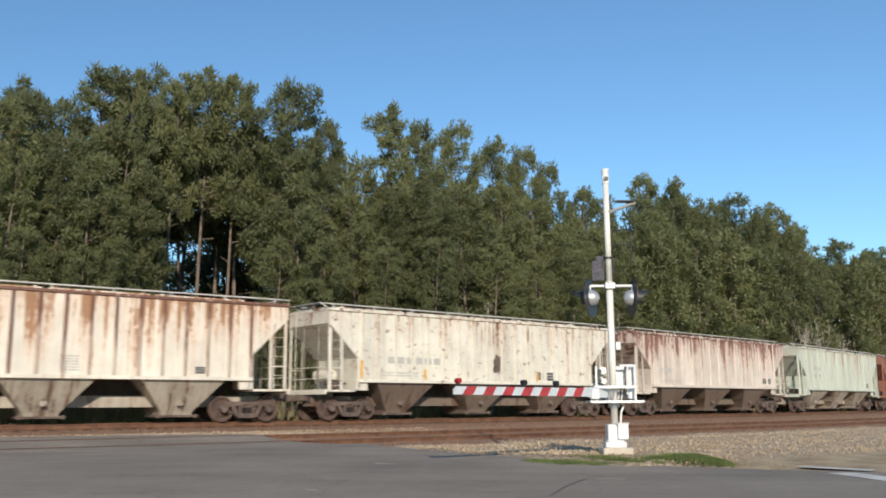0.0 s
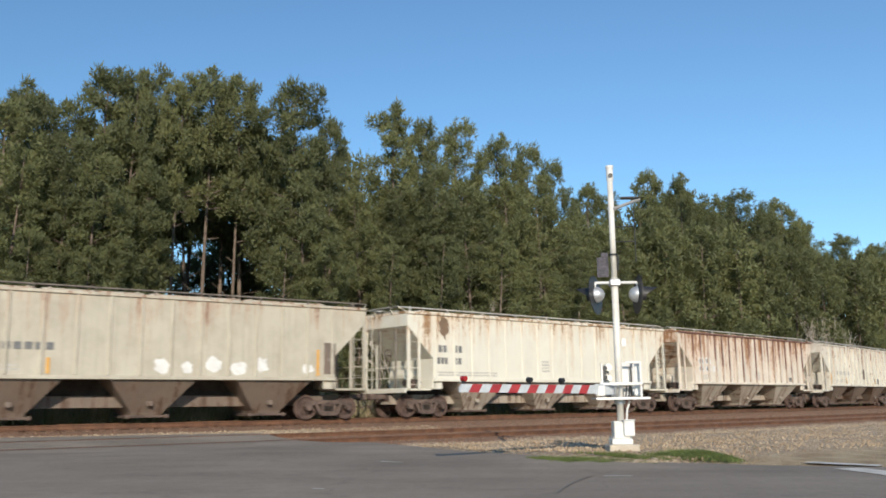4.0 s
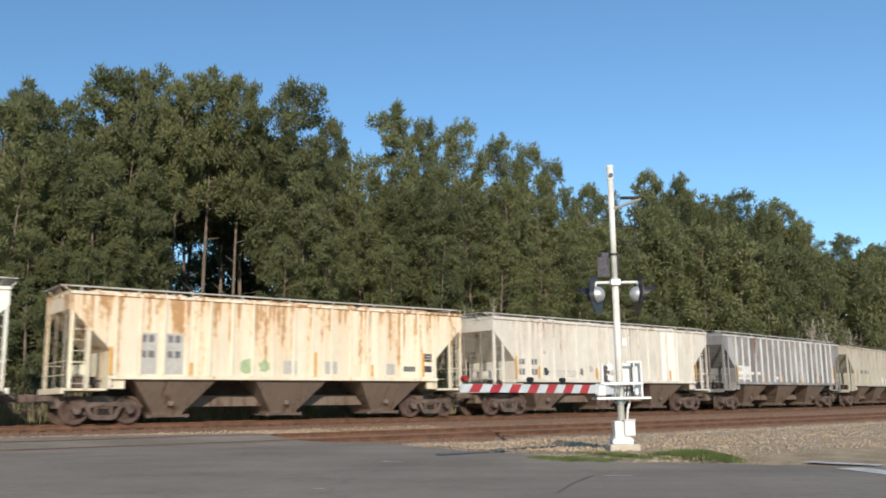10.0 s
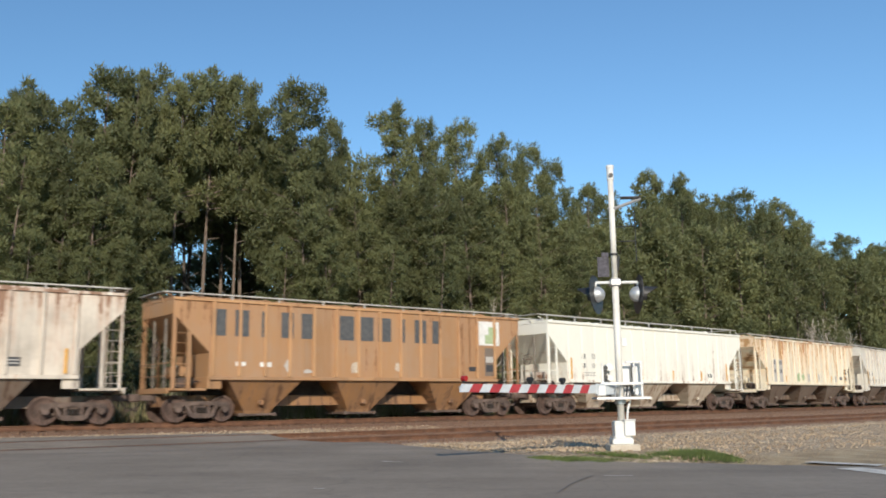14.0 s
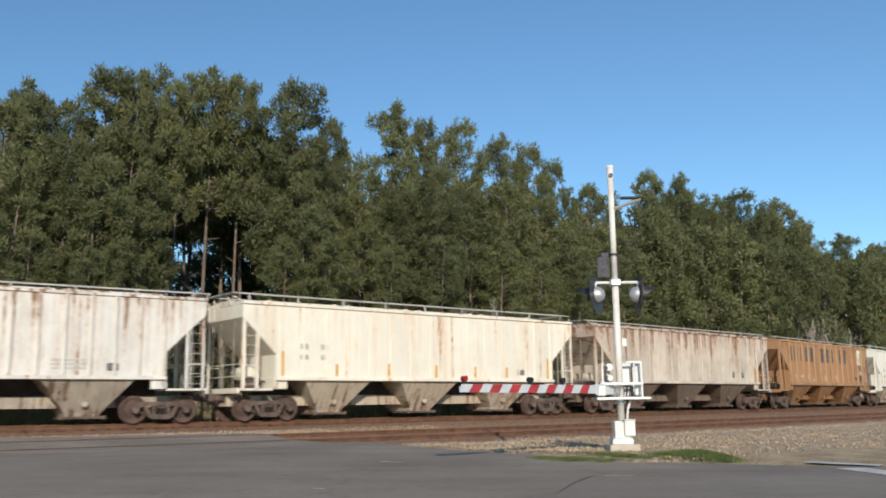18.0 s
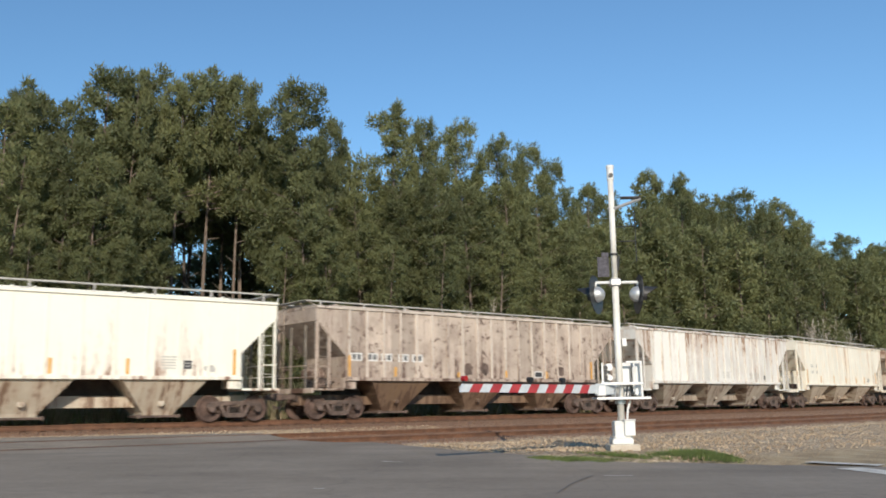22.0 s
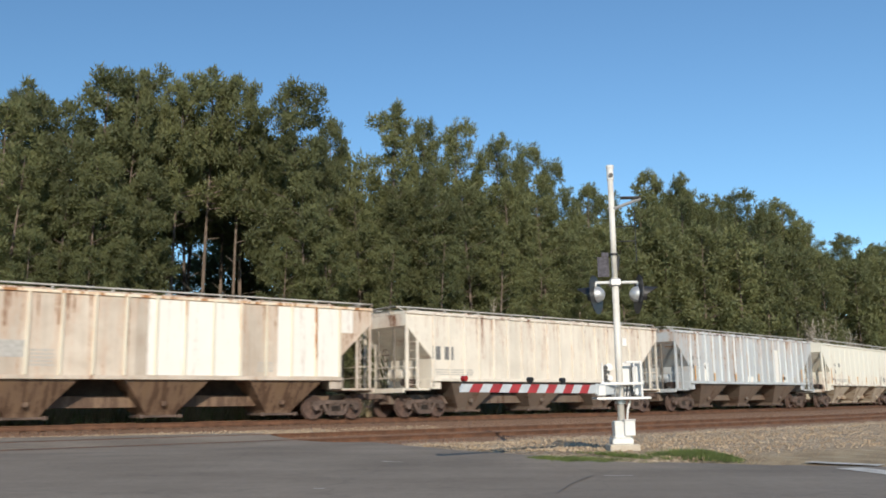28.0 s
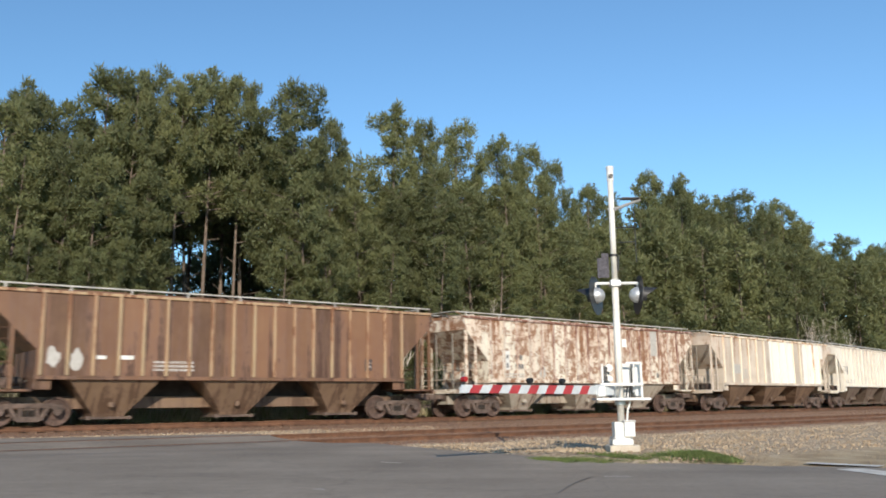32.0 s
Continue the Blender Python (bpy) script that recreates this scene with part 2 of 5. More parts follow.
def asphalt_material():
    m, t, b = material("old_asphalt")
    big = noise_at(t, 0.35, 4, 0.6)
    run = noise_at(t, 0.8, 5, 0.6, (0.25, 1.6, 1))
    fine = noise_at(t, 90.0, 2)
    mid = noise_at(t, 9.0, 5, 0.75)
    mix = mathn(t, "ADD", mathn(t, "ADD", mathn(t, "MULTIPLY", big, 0.34), mathn(t, "MULTIPLY", run, 0.20)), mathn(t, "ADD", mathn(t, "MULTIPLY", mid, 0.22), mathn(t, "MULTIPLY", fine, 0.26)))
    col = ramp(t, mix, (0.38, (0.155, 0.124, 0.093)), (0.50, (0.232, 0.188, 0.142)), (0.62, (0.32, 0.262, 0.202)))
    crack = node(t, "ShaderNodeTexVoronoi", Scale=0.32)
    crack.feature = "DISTANCE_TO_EDGE"
    co = t.nodes.new("ShaderNodeTexCoord")
    warp = t.nodes.new("ShaderNodeVectorMath")
    warp.operation = "ADD"
    nz = node(t, "ShaderNodeTexNoise", Scale=1.6, Detail=4.0)
    t.links.new(co.outputs["Object"], nz.inputs["Vector"])
    t.links.new(co.outputs["Object"], warp.inputs[0])
    t.links.new(nz.outputs["Color"], warp.inputs[1])
    t.links.new(warp.outputs[0], crack.inputs["Vector"])
    line = ramp(t, crack.outputs["Distance"], (0.0, 1.0), (0.012, 0.0))
    col = blend(t, mathn(t, "MULTIPLY", line, 0.22), col, (0.05, 0.045, 0.04))
    t.links.new(col, b.inputs["Base Color"])
    b.inputs["Roughness"].default_value = 0.85
    relief(t, b, fine, 0.35, 0.01)
    return m


M_GROUND, M_ASPHALT = ground_material(), asphalt_material()
M_RAIL = mottled("rusted_rail", (0.088, 0.043, 0.026), (0.215, 0.105, 0.058), 3.0, 0.75, 0.3)
M_TIE = mottled("weathered_tie", (0.075, 0.045, 0.03), (0.21, 0.12, 0.075), 2.0, 0.95, 0, 0.5, 25)
M_STONE = mottled("ballast_stone", (0.22, 0.155, 0.095), (0.50, 0.385, 0.265), 1.5, 0.95, 0, 0.3, 8)
M_STONE_RUST = mottled("rusty_ballast", (0.12, 0.068, 0.044), (0.28, 0.17, 0.11), 1.5, 0.95, 0, 0.3, 8)
M_GRASS = mottled("green_grass", (0.04, 0.062, 0.014), (0.15, 0.19, 0.05), 3.0, 0.8, 0, 0)
M_STRAW = mottled("dry_grass", (0.16, 0.115, 0.05), (0.36, 0.28, 0.15), 3.0, 0.9, 0, 0)
M_WEED = mottled("tall_weeds", (0.16, 0.17, 0.07), (0.36, 0.35, 0.17), 1.5, 0.8, 0, 0)
M_DRY_WEED = mottled("dead_weeds", (0.24, 0.19, 0.11), (0.50, 0.42, 0.28), 1.5, 0.9, 0, 0)
M_LINE = mottled("road_paint", (0.40, 0.37, 0.33), (0.76, 0.71, 0.63), 4.0, 0.8, 0, 0.2, 50)

M_TAR = mottled("tar_seal", (0.10, 0.088, 0.075), (0.17, 0.15, 0.13), 4.0, 0.7, 0, 0.2, 50)


def build_ground():
    def axis(dense_lo, dense_hi, step):
        mid = list(np.arange(dense_lo, dense_hi, step))
        far = [4, 10, 20, 45, 100, 250, 600, 1500, 3500]
        return [dense_lo - f for f in far[::-1]] + mid + [dense_hi + f for f in far]
    ss, ls = axis(-30, 130, 2.0), axis(4, 60, 0.45)
    verts, faces = [], []
    for s in ss:
        for l in ls:
            p = U * s + W * l
            la = lat_of(p.x, p.y)
            z = steps(la, GROUND)
            if 10 < la < 21:
                z += 0.035 * noise.noise(Vector((p.x * 0.7, p.y * 0.7, 1.0)))
            if la < 27.9:       # the bed under the asphalt lies lower
                over = steps(la, EDGE) - s_of(p.x, p.y)
                if over > -0.1:
                    z = min(z, steps(la, ROAD) - 0.03 - 0.12 * min(1.0, max(0.0, over + 0.1)))
            verts.append((p.x, p.y, z))
    k = len(ls)
    for i in range(len(ss) - 1):
        for j in range(k - 1):
            a = i * k + j
            faces.append((a, a + k, a + k + 1, a + 1))
    ob = part("ground", mesh_of(verts, faces, "ground"), M_GROUND, smooth=True)
    tagged(ob, "pale gravel ballast and tan soil beside the tracks", "ground", kind="structure")




def build_road():
    ls = [*np.arange(-12, 27.5, 0.4), 27.55]
    verts, faces, k = [], [], 61
    for l in ls:
        end = steps(l, EDGE) + 0.10 * noise.noise(Vector((l * 1.7, 0.3, 0)))
        for j in range(k):
            f = 1 - (1 - j / (k - 1)) ** 2
            p = along(-60 + (end + 60) * f, l, steps(l, ROAD))
            verts.append(tuple(p))
    for i in range(len(ls) - 1):
        for j in range(k - 1):
            a = i * k + j
            faces.append((a, a + 1, a + k + 1, a + k))
    n = len(verts)
    # the worn edge drops to the soil
    verts += [(verts[i * k + k - 1][0] + 0.06, verts[i * k + k - 1][1] + 0.05, verts[i * k + k - 1][2] - 0.2) for i in range(len(ls))]
    faces += [(i * k + k - 1, n + i, n + i + 1, (i + 1) * k + k - 1) for i in range(len(ls) - 1)]
    m = len(verts)
    top = (len(ls) - 1) * k
    verts += [(verts[top + j][0] - 0.03, verts[top + j][1] + 0.05, verts[top + j][2] - 0.25) for j in range(k)]
    faces += [(top + j, top + j + 1, m + j + 1, m + j) for j in range(k - 1)]
    ob = part("road", mesh_of(verts, faces, "road"), M_ASPHALT)
    tagged(ob, "worn grey asphalt road with cracks and a ragged edge", "road", kind="structure")


def ribbon(name, path, width, z, mat, label, thick=0.004):
    """A thin strip of paint or tar along a path, z metres above the road."""
    bm = bmesh.new()
    rows = []
    for i, (x, y) in enumerate(path):
        a, b = path[max(0, i - 1)], path[min(len(path) - 1, i + 1)]
        d = Vector((b[0] - a[0], b[1] - a[1])).normalized()
        n = Vector((-d.y, d.x)) * width / 2
        rows.append([bm.verts.new((x + k * n.x, y + k * n.y, steps(lat_of(x + k * n.x, y + k * n.y), ROAD) + z)) for k in (1, -1)])
    for r, q in zip(rows, rows[1:]):
        bm.faces.new((r[0], r[1], q[1], q[0]))
    ob = part(name, bm, mat)
    tagged(ob, label, "marking", kind="structure")


RAIL_SECTION = [(-0.07, -0.17), (0.07, -0.17), (0.07, -0.155), (0.012, -0.13), (0.012, -0.04), (0.036, -0.03), (0.036, -0.004), (0.03, 0.0),
                (-0.03, 0.0), (-0.036, -0.004), (-0.036, -0.03), (-0.012, -0.04), (-0.012, -0.13), (-0.07, -0.155)]


def build_track(name, centre, tilt, level, label, tie_from, tie_to):
    """Two rails on ties. tilt: degrees by which the bed leans towards the camera."""
    track = new(name)
    tagged(track, label, "track", kind="structure")
    sl_ = math.tan(radians(tilt))
    for side in (-0.7525, 0.7525):
        verts, faces, k = [], [], len(RAIL_SECTION)
        ss = np.arange(-330, 330, 3.0)
        for s in ss:
            for o, z in RAIL_SECTION:
                verts.append(tuple(along(s, centre + side + o, level + z + (side + o) * sl_)))
        for i in range(len(ss) - 1):
            for j in range(k):
                a, b = i * k + j, i * k + (j + 1) % k
                faces.append((a, b, b + k, a + k))
        part("rail", mesh_of(verts, faces, "rail"), M_RAIL, track, "rust-brown steel rail")
    bm = box(bmesh.new(), -0.115, 0.115, -1.3, 1.3, -0.17, 0.0, 0.012)
    me = None
    for i, s in enumerate(np.arange(tie_from, tie_to, 0.53)):
        s += random.uniform(-0.04, 0.04)
        if me is None:
            tie = part("tie", bm, M_TIE, track, "weathered brown wooden tie")
            me = tie.data
        else:
            tie = part("tie", me, M_TIE, track)
        p = along(s, centre + random.uniform(-0.04, 0.04), level - 0.172)
        tie.matrix_basis = pose(p.x, p.y, p.z, 0, 0, heading(s) + random.uniform(-1.2, 1.2)) @ pose(0, 0, 0, tilt, 0, 0)
    return track


def build_ballast():
    """Loose stones: pale between and in front of the tracks, rusty beside the rails."""
    rng = np.random.RandomState(5)
    octa = np.array([(1, 0, 0), (0, 1, 0), (-1, 0, 0), (0, -1, 0), (0, 0, 1), (0, 0, -1)], dtype=float)
    tri = np.array([(0, 1, 4), (1, 2, 4), (2, 3, 4), (3, 0, 4), (1, 0, 5), (2, 1, 5), (3, 2, 5), (0, 3, 5)])
    for name, mat, spans, label in (("ballast", M_STONE, ((10.4, 21.8, 10.4, 62, 15000), (25.8, 29.3, -2, 19, 5000)), "pale angular ballast stones beside the tracks"),
                                    ("rusty_ballast", M_STONE_RUST, ((21.9, 25.7, 10.1, 62, 6500), (25.8, 29.3, 14.5, 62, 4000), (29.3, 34.3, -4, 62, 4500)), "rust-stained ballast stones between the ties")):
        out = []
        for l0, l1, s0, s1, n in spans:
            for _ in range(n):
                s = s0 + (s1 - s0) * rng.rand() ** 1.7
                l = l0 + (l1 - l0) * rng.rand()
                if l < 27.7 and s < steps(l, EDGE) + 0.1:
                    continue
                p = along(s, l)
                r = 0.014 + 0.028 * rng.rand() ** 1.5
                q = Euler((rng.rand() * 6, rng.rand() * 6, rng.rand() * 6)).to_matrix()
                v = octa * (r, r * (0.6 + 0.5 * rng.rand()), r * (0.5 + 0.4 * rng.rand()))
                v = v @ np.array(q).T + (p.x, p.y, steps(l, GROUND) + r * 0.25)
                out.append(v[tri])
        ob = part(name, triangles(name, np.concatenate(out)), mat)
        tagged(ob, label, "gravel", kind="stuff")


def tuft_mesh(name, spots, height, rng, blades=9, width=0.012):
    """Grass: thin leaning blades round each spot (x, y, z, size)."""
    out = []
    for x, y, z, size in spots:
        for _ in range(blades):
            a = rng.rand() * math.tau
            base = np.array((x + rng.randn() * 0.05, y + rng.randn() * 0.05, z - 0.02))
            h = height * size * (0.5 + rng.rand())
            tip = base + (math.cos(a) * h * 0.5, math.sin(a) * h * 0.5, h)
            side = np.array((-math.sin(a), math.cos(a), 0)) * width
            out.append((base - side, base + side, tip))
    return triangles(name, np.array(out))


def build_grass():
    rng = np.random.RandomState(8)
    green, straw = [], []
    line = [(1.57, 17.04, 0.45), (2.02, 16.47, 0.70), (2.69, 16.26, 0.75), (3.47, 16.19, 0.65), (4.17, 16.63, 0.90), (4.56, 16.59, 1.10), (4.82, 16.43, 1.00), (5.03, 16.17, 0.40)]     # the strip along the road's edge: x, y, height
    for (xa, ya, ka), (xb, yb, kb) in zip(line, line[1:]):
        for _ in range(int(90 + 200 * (ka + kb) / 2)):
            f = rng.rand()
            k = ka + (kb - ka) * f
            x, y = xa + (xb - xa) * f + rng.randn() * 0.03, ya + (yb - ya) * f + rng.randn() * (0.08 + 0.22 * k)
            z = steps(lat_of(x, y), GROUND)
            if s_of(x, y) < steps(lat_of(x, y), EDGE):
                z = steps(lat_of(x, y), ROAD)
            if noise.noise(Vector((x * 3, y * 3, 7))) > -0.25 - 0.3 * k:
                green.append((x, y, z, k))
    for _ in range(1500):
        s, l = 10.5 + 27 * rng.rand(), 8 + 9.5 * rng.rand()
        p = along(s, l)
        if s > steps(l, EDGE) + 0.2 and noise.noise(Vector((p.x * 0.5, p.y * 1.2, 3))) > -0.05:
            straw.append((p.x, p.y, steps(l, GROUND), 0.7))
    tagged(part("green_grass", tuft_mesh("green_grass", green, 0.075, rng, 16, 0.006), M_GRASS), "short green grass at the road edge", "grass", kind="stuff")
    tagged(part("dry_grass", tuft_mesh("dry_grass", straw, 0.045, rng, 8, 0.006), M_STRAW), "short dry straw-coloured grass on the gravel", "grass", kind="stuff")
    weeds, dry = [], []
    for _ in range(5200):
        s, l = -9 + 130 * rng.rand() ** 1.4, 34.4 + 3.5 * rng.rand() ** 1.5
        p = along(s, l)
        (weeds if rng.rand() < 0.4 else dry).append((p.x, p.y, steps(l, GROUND), 0.6 + 0.8 * rng.rand()))
    tagged(part("weeds", tuft_mesh("weeds", weeds, 0.95, rng, 12, 0.025), M_WEED), "green weeds behind the far track", "weeds", kind="stuff")
    tagged(part("dry_weeds", tuft_mesh("dry_weeds", dry, 1.1, rng, 12, 0.02), M_DRY_WEED), "dry brown weeds behind the far track", "weeds", kind="stuff")


build_ground()
build_road()
build_track("far_track", FAR_TRACK, 0.0, 0.0, "railway track with rusty rails under the train", -10, 130)
build_track("near_track", NEAR_TRACK, 4.7, -0.33, "empty railway track with rust-brown rails and ties", 10.3, 130)
ribbon("road_line", [(6.07, 15.51), (6.38, 15.17), (6.61, 14.97), (6.9, 14.7)], 0.34, 0.007, M_LINE, "worn white painted line on the asphalt")
ribbon("road_line", [(6.16, 14.20), (6.24, 13.77), (6.33, 13.37), (6.44, 12.4)], 0.48, 0.007, M_LINE, "worn white stop line on the asphalt")
ribbon("paint_dash", [(2.23, 13.07), (2.62, 13.05)], 0.05, 0.010, M_LINE, "small worn paint dash on the asphalt")
ribbon("paint_dash", [(-1.12, 16.16), (-0.75, 15.94)], 0.07, 0.010, M_LINE, "small worn paint dash on the asphalt")
ribbon("paint_dash", [(-1.64, 11.5), (-1.5, 11.49)], 0.05, 0.010, M_LINE, "small worn paint dash on the asphalt")
ribbon("tar_seam", [(1.32, 10.95), (1.59, 11.89), (1.84, 12.58), (2.06, 13.08)], 0.03, 0.008, M_TAR, "dark tar seam across the asphalt")
for lat, w in ((22.72, 0.10), (24.72, 0.09), (19.9, 0.07)):
    ribbon("flangeway", [tuple(along(s, lat).xy) for s in np.arange(-14, steps(lat, EDGE) - 0.2, 1.5)], w, 0.012, M_TAR, "dark gap beside the rail in the asphalt")
build_ballast()
build_grass()

# ---- trees ----
def needle_material(name, dark, light):
    m, t, b = material(name)
    info = t.nodes.new("ShaderNodeObjectInfo")
    geo = t.nodes.new("ShaderNodeNewGeometry")
    n = mathn(t, "ADD", mathn(t, "MULTIPLY", geo.outputs["Random Per Island"], 0.12), mathn(t, "MULTIPLY", mathn(t, "ADD", noise_at(t, 0.45, 3), mathn(t, "MULTIPLY", noise_at(t, 5.0, 4, 0.7), 0.7)), 0.65))
    n = mathn(t, "ADD", n, mathn(t, "MULTIPLY", mathn(t, "SUBTRACT", info.outputs["Random"], 0.5), 0.28))
    t.links.new(ramp(t, n, (0.2, dark), (0.85, light)), b.inputs["Base Color"])
    relief(t, b, noise_at(t, 9.0, 4, 0.7), 0.35, 0.08)
    b.inputs["Roughness"].default_value = 0.6
    thin = t.nodes.new("ShaderNodeBsdfTranslucent")      # light through the needles
    thin.inputs["Color"].default_value = (*(c * 1.3 for c in light), 1)
    mix = t.nodes.new("ShaderNodeMixShader")
    mix.inputs[0].default_value = 0.34
    t.links.new(b.outputs[0], mix.inputs[1])
    t.links.new(thin.outputs[0], mix.inputs[2])
    t.links.new(mix.outputs[0], t.nodes["Material Output"].inputs[0])
    return m


M_NEEDLE = needle_material("pine_needles", (0.038, 0.050, 0.024), (0.196, 0.206, 0.083))
M_LEAF = needle_material("shrub_leaves", (0.045, 0.06, 0.022), (0.13, 0.14, 0.06))
M_BARK = mottled("pine_bark", (0.075, 0.055, 0.042), (0.23, 0.18, 0.14), 2.5, 0.95, 0, 0.6, 18)
M_GREY_BARK = mottled("bare_bark", (0.34, 0.29, 0.24), (0.62, 0.55, 0.47), 2.5, 0.95, 0, 0.4, 18)


def puffs(rng, centres, sizes, per, width, rise=0.5):
    """Brushes of needles: round each centre a tuft of thin blades that stand outwards and upwards."""
    n = len(centres)
    d = rng.randn(n, per, 3)
    d /= np.linalg.norm(d, axis=2, keepdims=True)
    r = sizes[:, None, None]
    base = centres[:, None, :] + d * r * (0.12 + 0.62 * rng.rand(n, per, 1))
    out = d + (0, 0, rise) + rng.randn(n, per, 3) * 0.25
    out /= np.linalg.norm(out, axis=2, keepdims=True)
    tip = base + out * r * (0.40 + 0.42 * rng.rand(n, per, 1))
    side = np.cross(out, rng.randn(n, per, 3))
    side /= np.linalg.norm(side, axis=2, keepdims=True) + 1e-6
    side *= width * (0.6 + 0.8 * rng.rand(n, per, 1))
    return np.stack([base - side, base + side, tip], axis=2).reshape(-1, 3, 3)


def foliage(name, made):
    return triangles(name, made)


def pine_meshes(seed, crown_from, spread, limbs, stubs=10, per=30, width=0.048, big=1.0, open_=0.0):
    """Trunk with limbs, and crown, of a pine 20 m high. open_: how ragged the crown is."""
    rng = np.random.RandomState(seed)
    bm = bmesh.new()
    lean = rng.randn(2) * 0.35
    top, pts = 19.4, []
    for i in range(9):
        f = i / 8
        pts.append(Vector((lean[0] * f * f + 0.12 * math.sin(f * 7 + seed), lean[1] * f * f + 0.12 * math.cos(f * 6 + seed), top * f - 0.3)))
    for i in range(8):
        rod(bm, pts[i], pts[i + 1], 0.21 * (1 - 0.85 * i / 8), 0.21 * (1 - 0.85 * (i + 1) / 8), 7, False)

    def trunk_at(z):
        f = min(max((z + 0.3) / top, 0), 0.999) * 8
        i = int(f)
        return pts[i].lerp(pts[i + 1], f - i)
    centres, sizes = [], []
    lobe = rng.rand(6, 4) * (0.55 + 0.5 * open_) + 0.68 - 0.3 * open_         # fuller on some sides and levels than on others
    for i in range(limbs):
        f = (i + rng.rand()) / limbs
        z = crown_from + (19.0 - crown_from) * f
        a = i * 2.4 + rng.rand() * 1.6
        shape = math.sqrt(max(0.0, 1 - ((f - 0.42) / (0.60 if f > 0.42 else 0.52)) ** 2))
        reach = spread * max(shape, 0.22) * (0.60 + 0.5 * rng.rand()) * lobe[int(f * 5.99)][int(a / math.tau * 4) % 4]
        reach = max(reach, 0.3)
        base = trunk_at(z - reach * 0.3)
        tip = base + Vector((math.cos(a) * reach, math.sin(a) * reach, reach * (0.10 + 0.5 * f)))
        rod(bm, base, tip, 0.055 * (1 - f * 0.6), 0.012, 4, False)
        for j in range(int(1 + reach * 1.3)):                # puffs along the outer bough
            g = 0.35 + 0.5 * rng.rand()
            centres.append(np.array(base.lerp(tip, g)) + rng.randn(3) * (0.2, 0.2, 0.12))
            sizes.append((0.34 + 0.24 * rng.rand()) * big)
        pad = 0.50 + 0.18 * reach                # and a rounded pad of them at its end
        for j in range(int(6 + 3.0 * reach)):
            d = rng.randn(3)
            d /= np.linalg.norm(d)
            centres.append(np.array(tip) + d * (1, 1, 0.75) * pad * rng.rand() ** 0.5)
            sizes.append((0.32 + 0.24 * rng.rand()) * big)
    for i in range(stubs):      # dead stubs below the crown
        z = 3 + (crown_from - 1) * rng.rand()
        a = rng.rand() * 6.28
        b = trunk_at(z)
        l = 0.5 + 1.6 * rng.rand()
        rod(bm, b, b + Vector((math.cos(a) * l, math.sin(a) * l, (0.6 * rng.rand() - 0.05) * l)), 0.035, 0.012, 4, False)
    me = bpy.data.meshes.new("trunk")
    bm.to_mesh(me)
    bm.free()
    return me, foliage("crown", puffs(rng, np.array(centres), np.array(sizes), per, width))


PINES = [pine_meshes(11, 8.0, 2.7, 52), pine_meshes(12, 5.5, 2.7, 56), pine_meshes(13, 9.0, 2.3, 46), pine_meshes(14, 3.5, 2.6, 60),
         pine_meshes(15, 7.5, 1.9, 48, 16), pine_meshes(16, 1.0, 2.7, 54, 0), pine_meshes(17, 10.5, 1.7, 32, 18, open_=0.8)]
# plainer ones for the depth of the wood
PINES += [pine_meshes(18, 7.0, 2.7, 36, 8, 12, 0.095, 1.5), pine_meshes(19, 4.0, 2.7, 40, 4, 12, 0.095, 1.5)]
PINES += [pine_meshes(20, 12.0, 2.6, 40, 22), pine_meshes(21, 12.5, 2.7, 24, 14, 12, 0.095, 1.5)]
PINE_LABELS = ["tall green pine with a broad rounded crown", "tall spreading green pine in the wood", "slim pine with a high crown and bare trunk", "full green pine clothed low down",
               "narrow pine with dead stubs on its trunk", "dense young pine green to the ground", "thin ragged pine with a small open crown",
               "tall pine deep in the wood", "full pine deep in the wood", "tall pine with a high crown over a long bare trunk", "bare-stemmed pine deep in the wood"]


def pine(x, y, height, variety, turn=0.0, wide=1.0):
    t = new("pine_tree")
    z = steps(lat_of(x, y), GROUND)
    t.matrix_basis = pose(x, y, z, 0, 0, turn)
    k = height / 20.0
    t.scale = (k * wide, k * wide, k)
    tagged(t, PINE_LABELS[variety], "tree", "pines beside the railway")
    part("trunk", PINES[variety][0], M_BARK, t)
    part("crown", PINES[variety][1], M_NEEDLE, t)
    return t


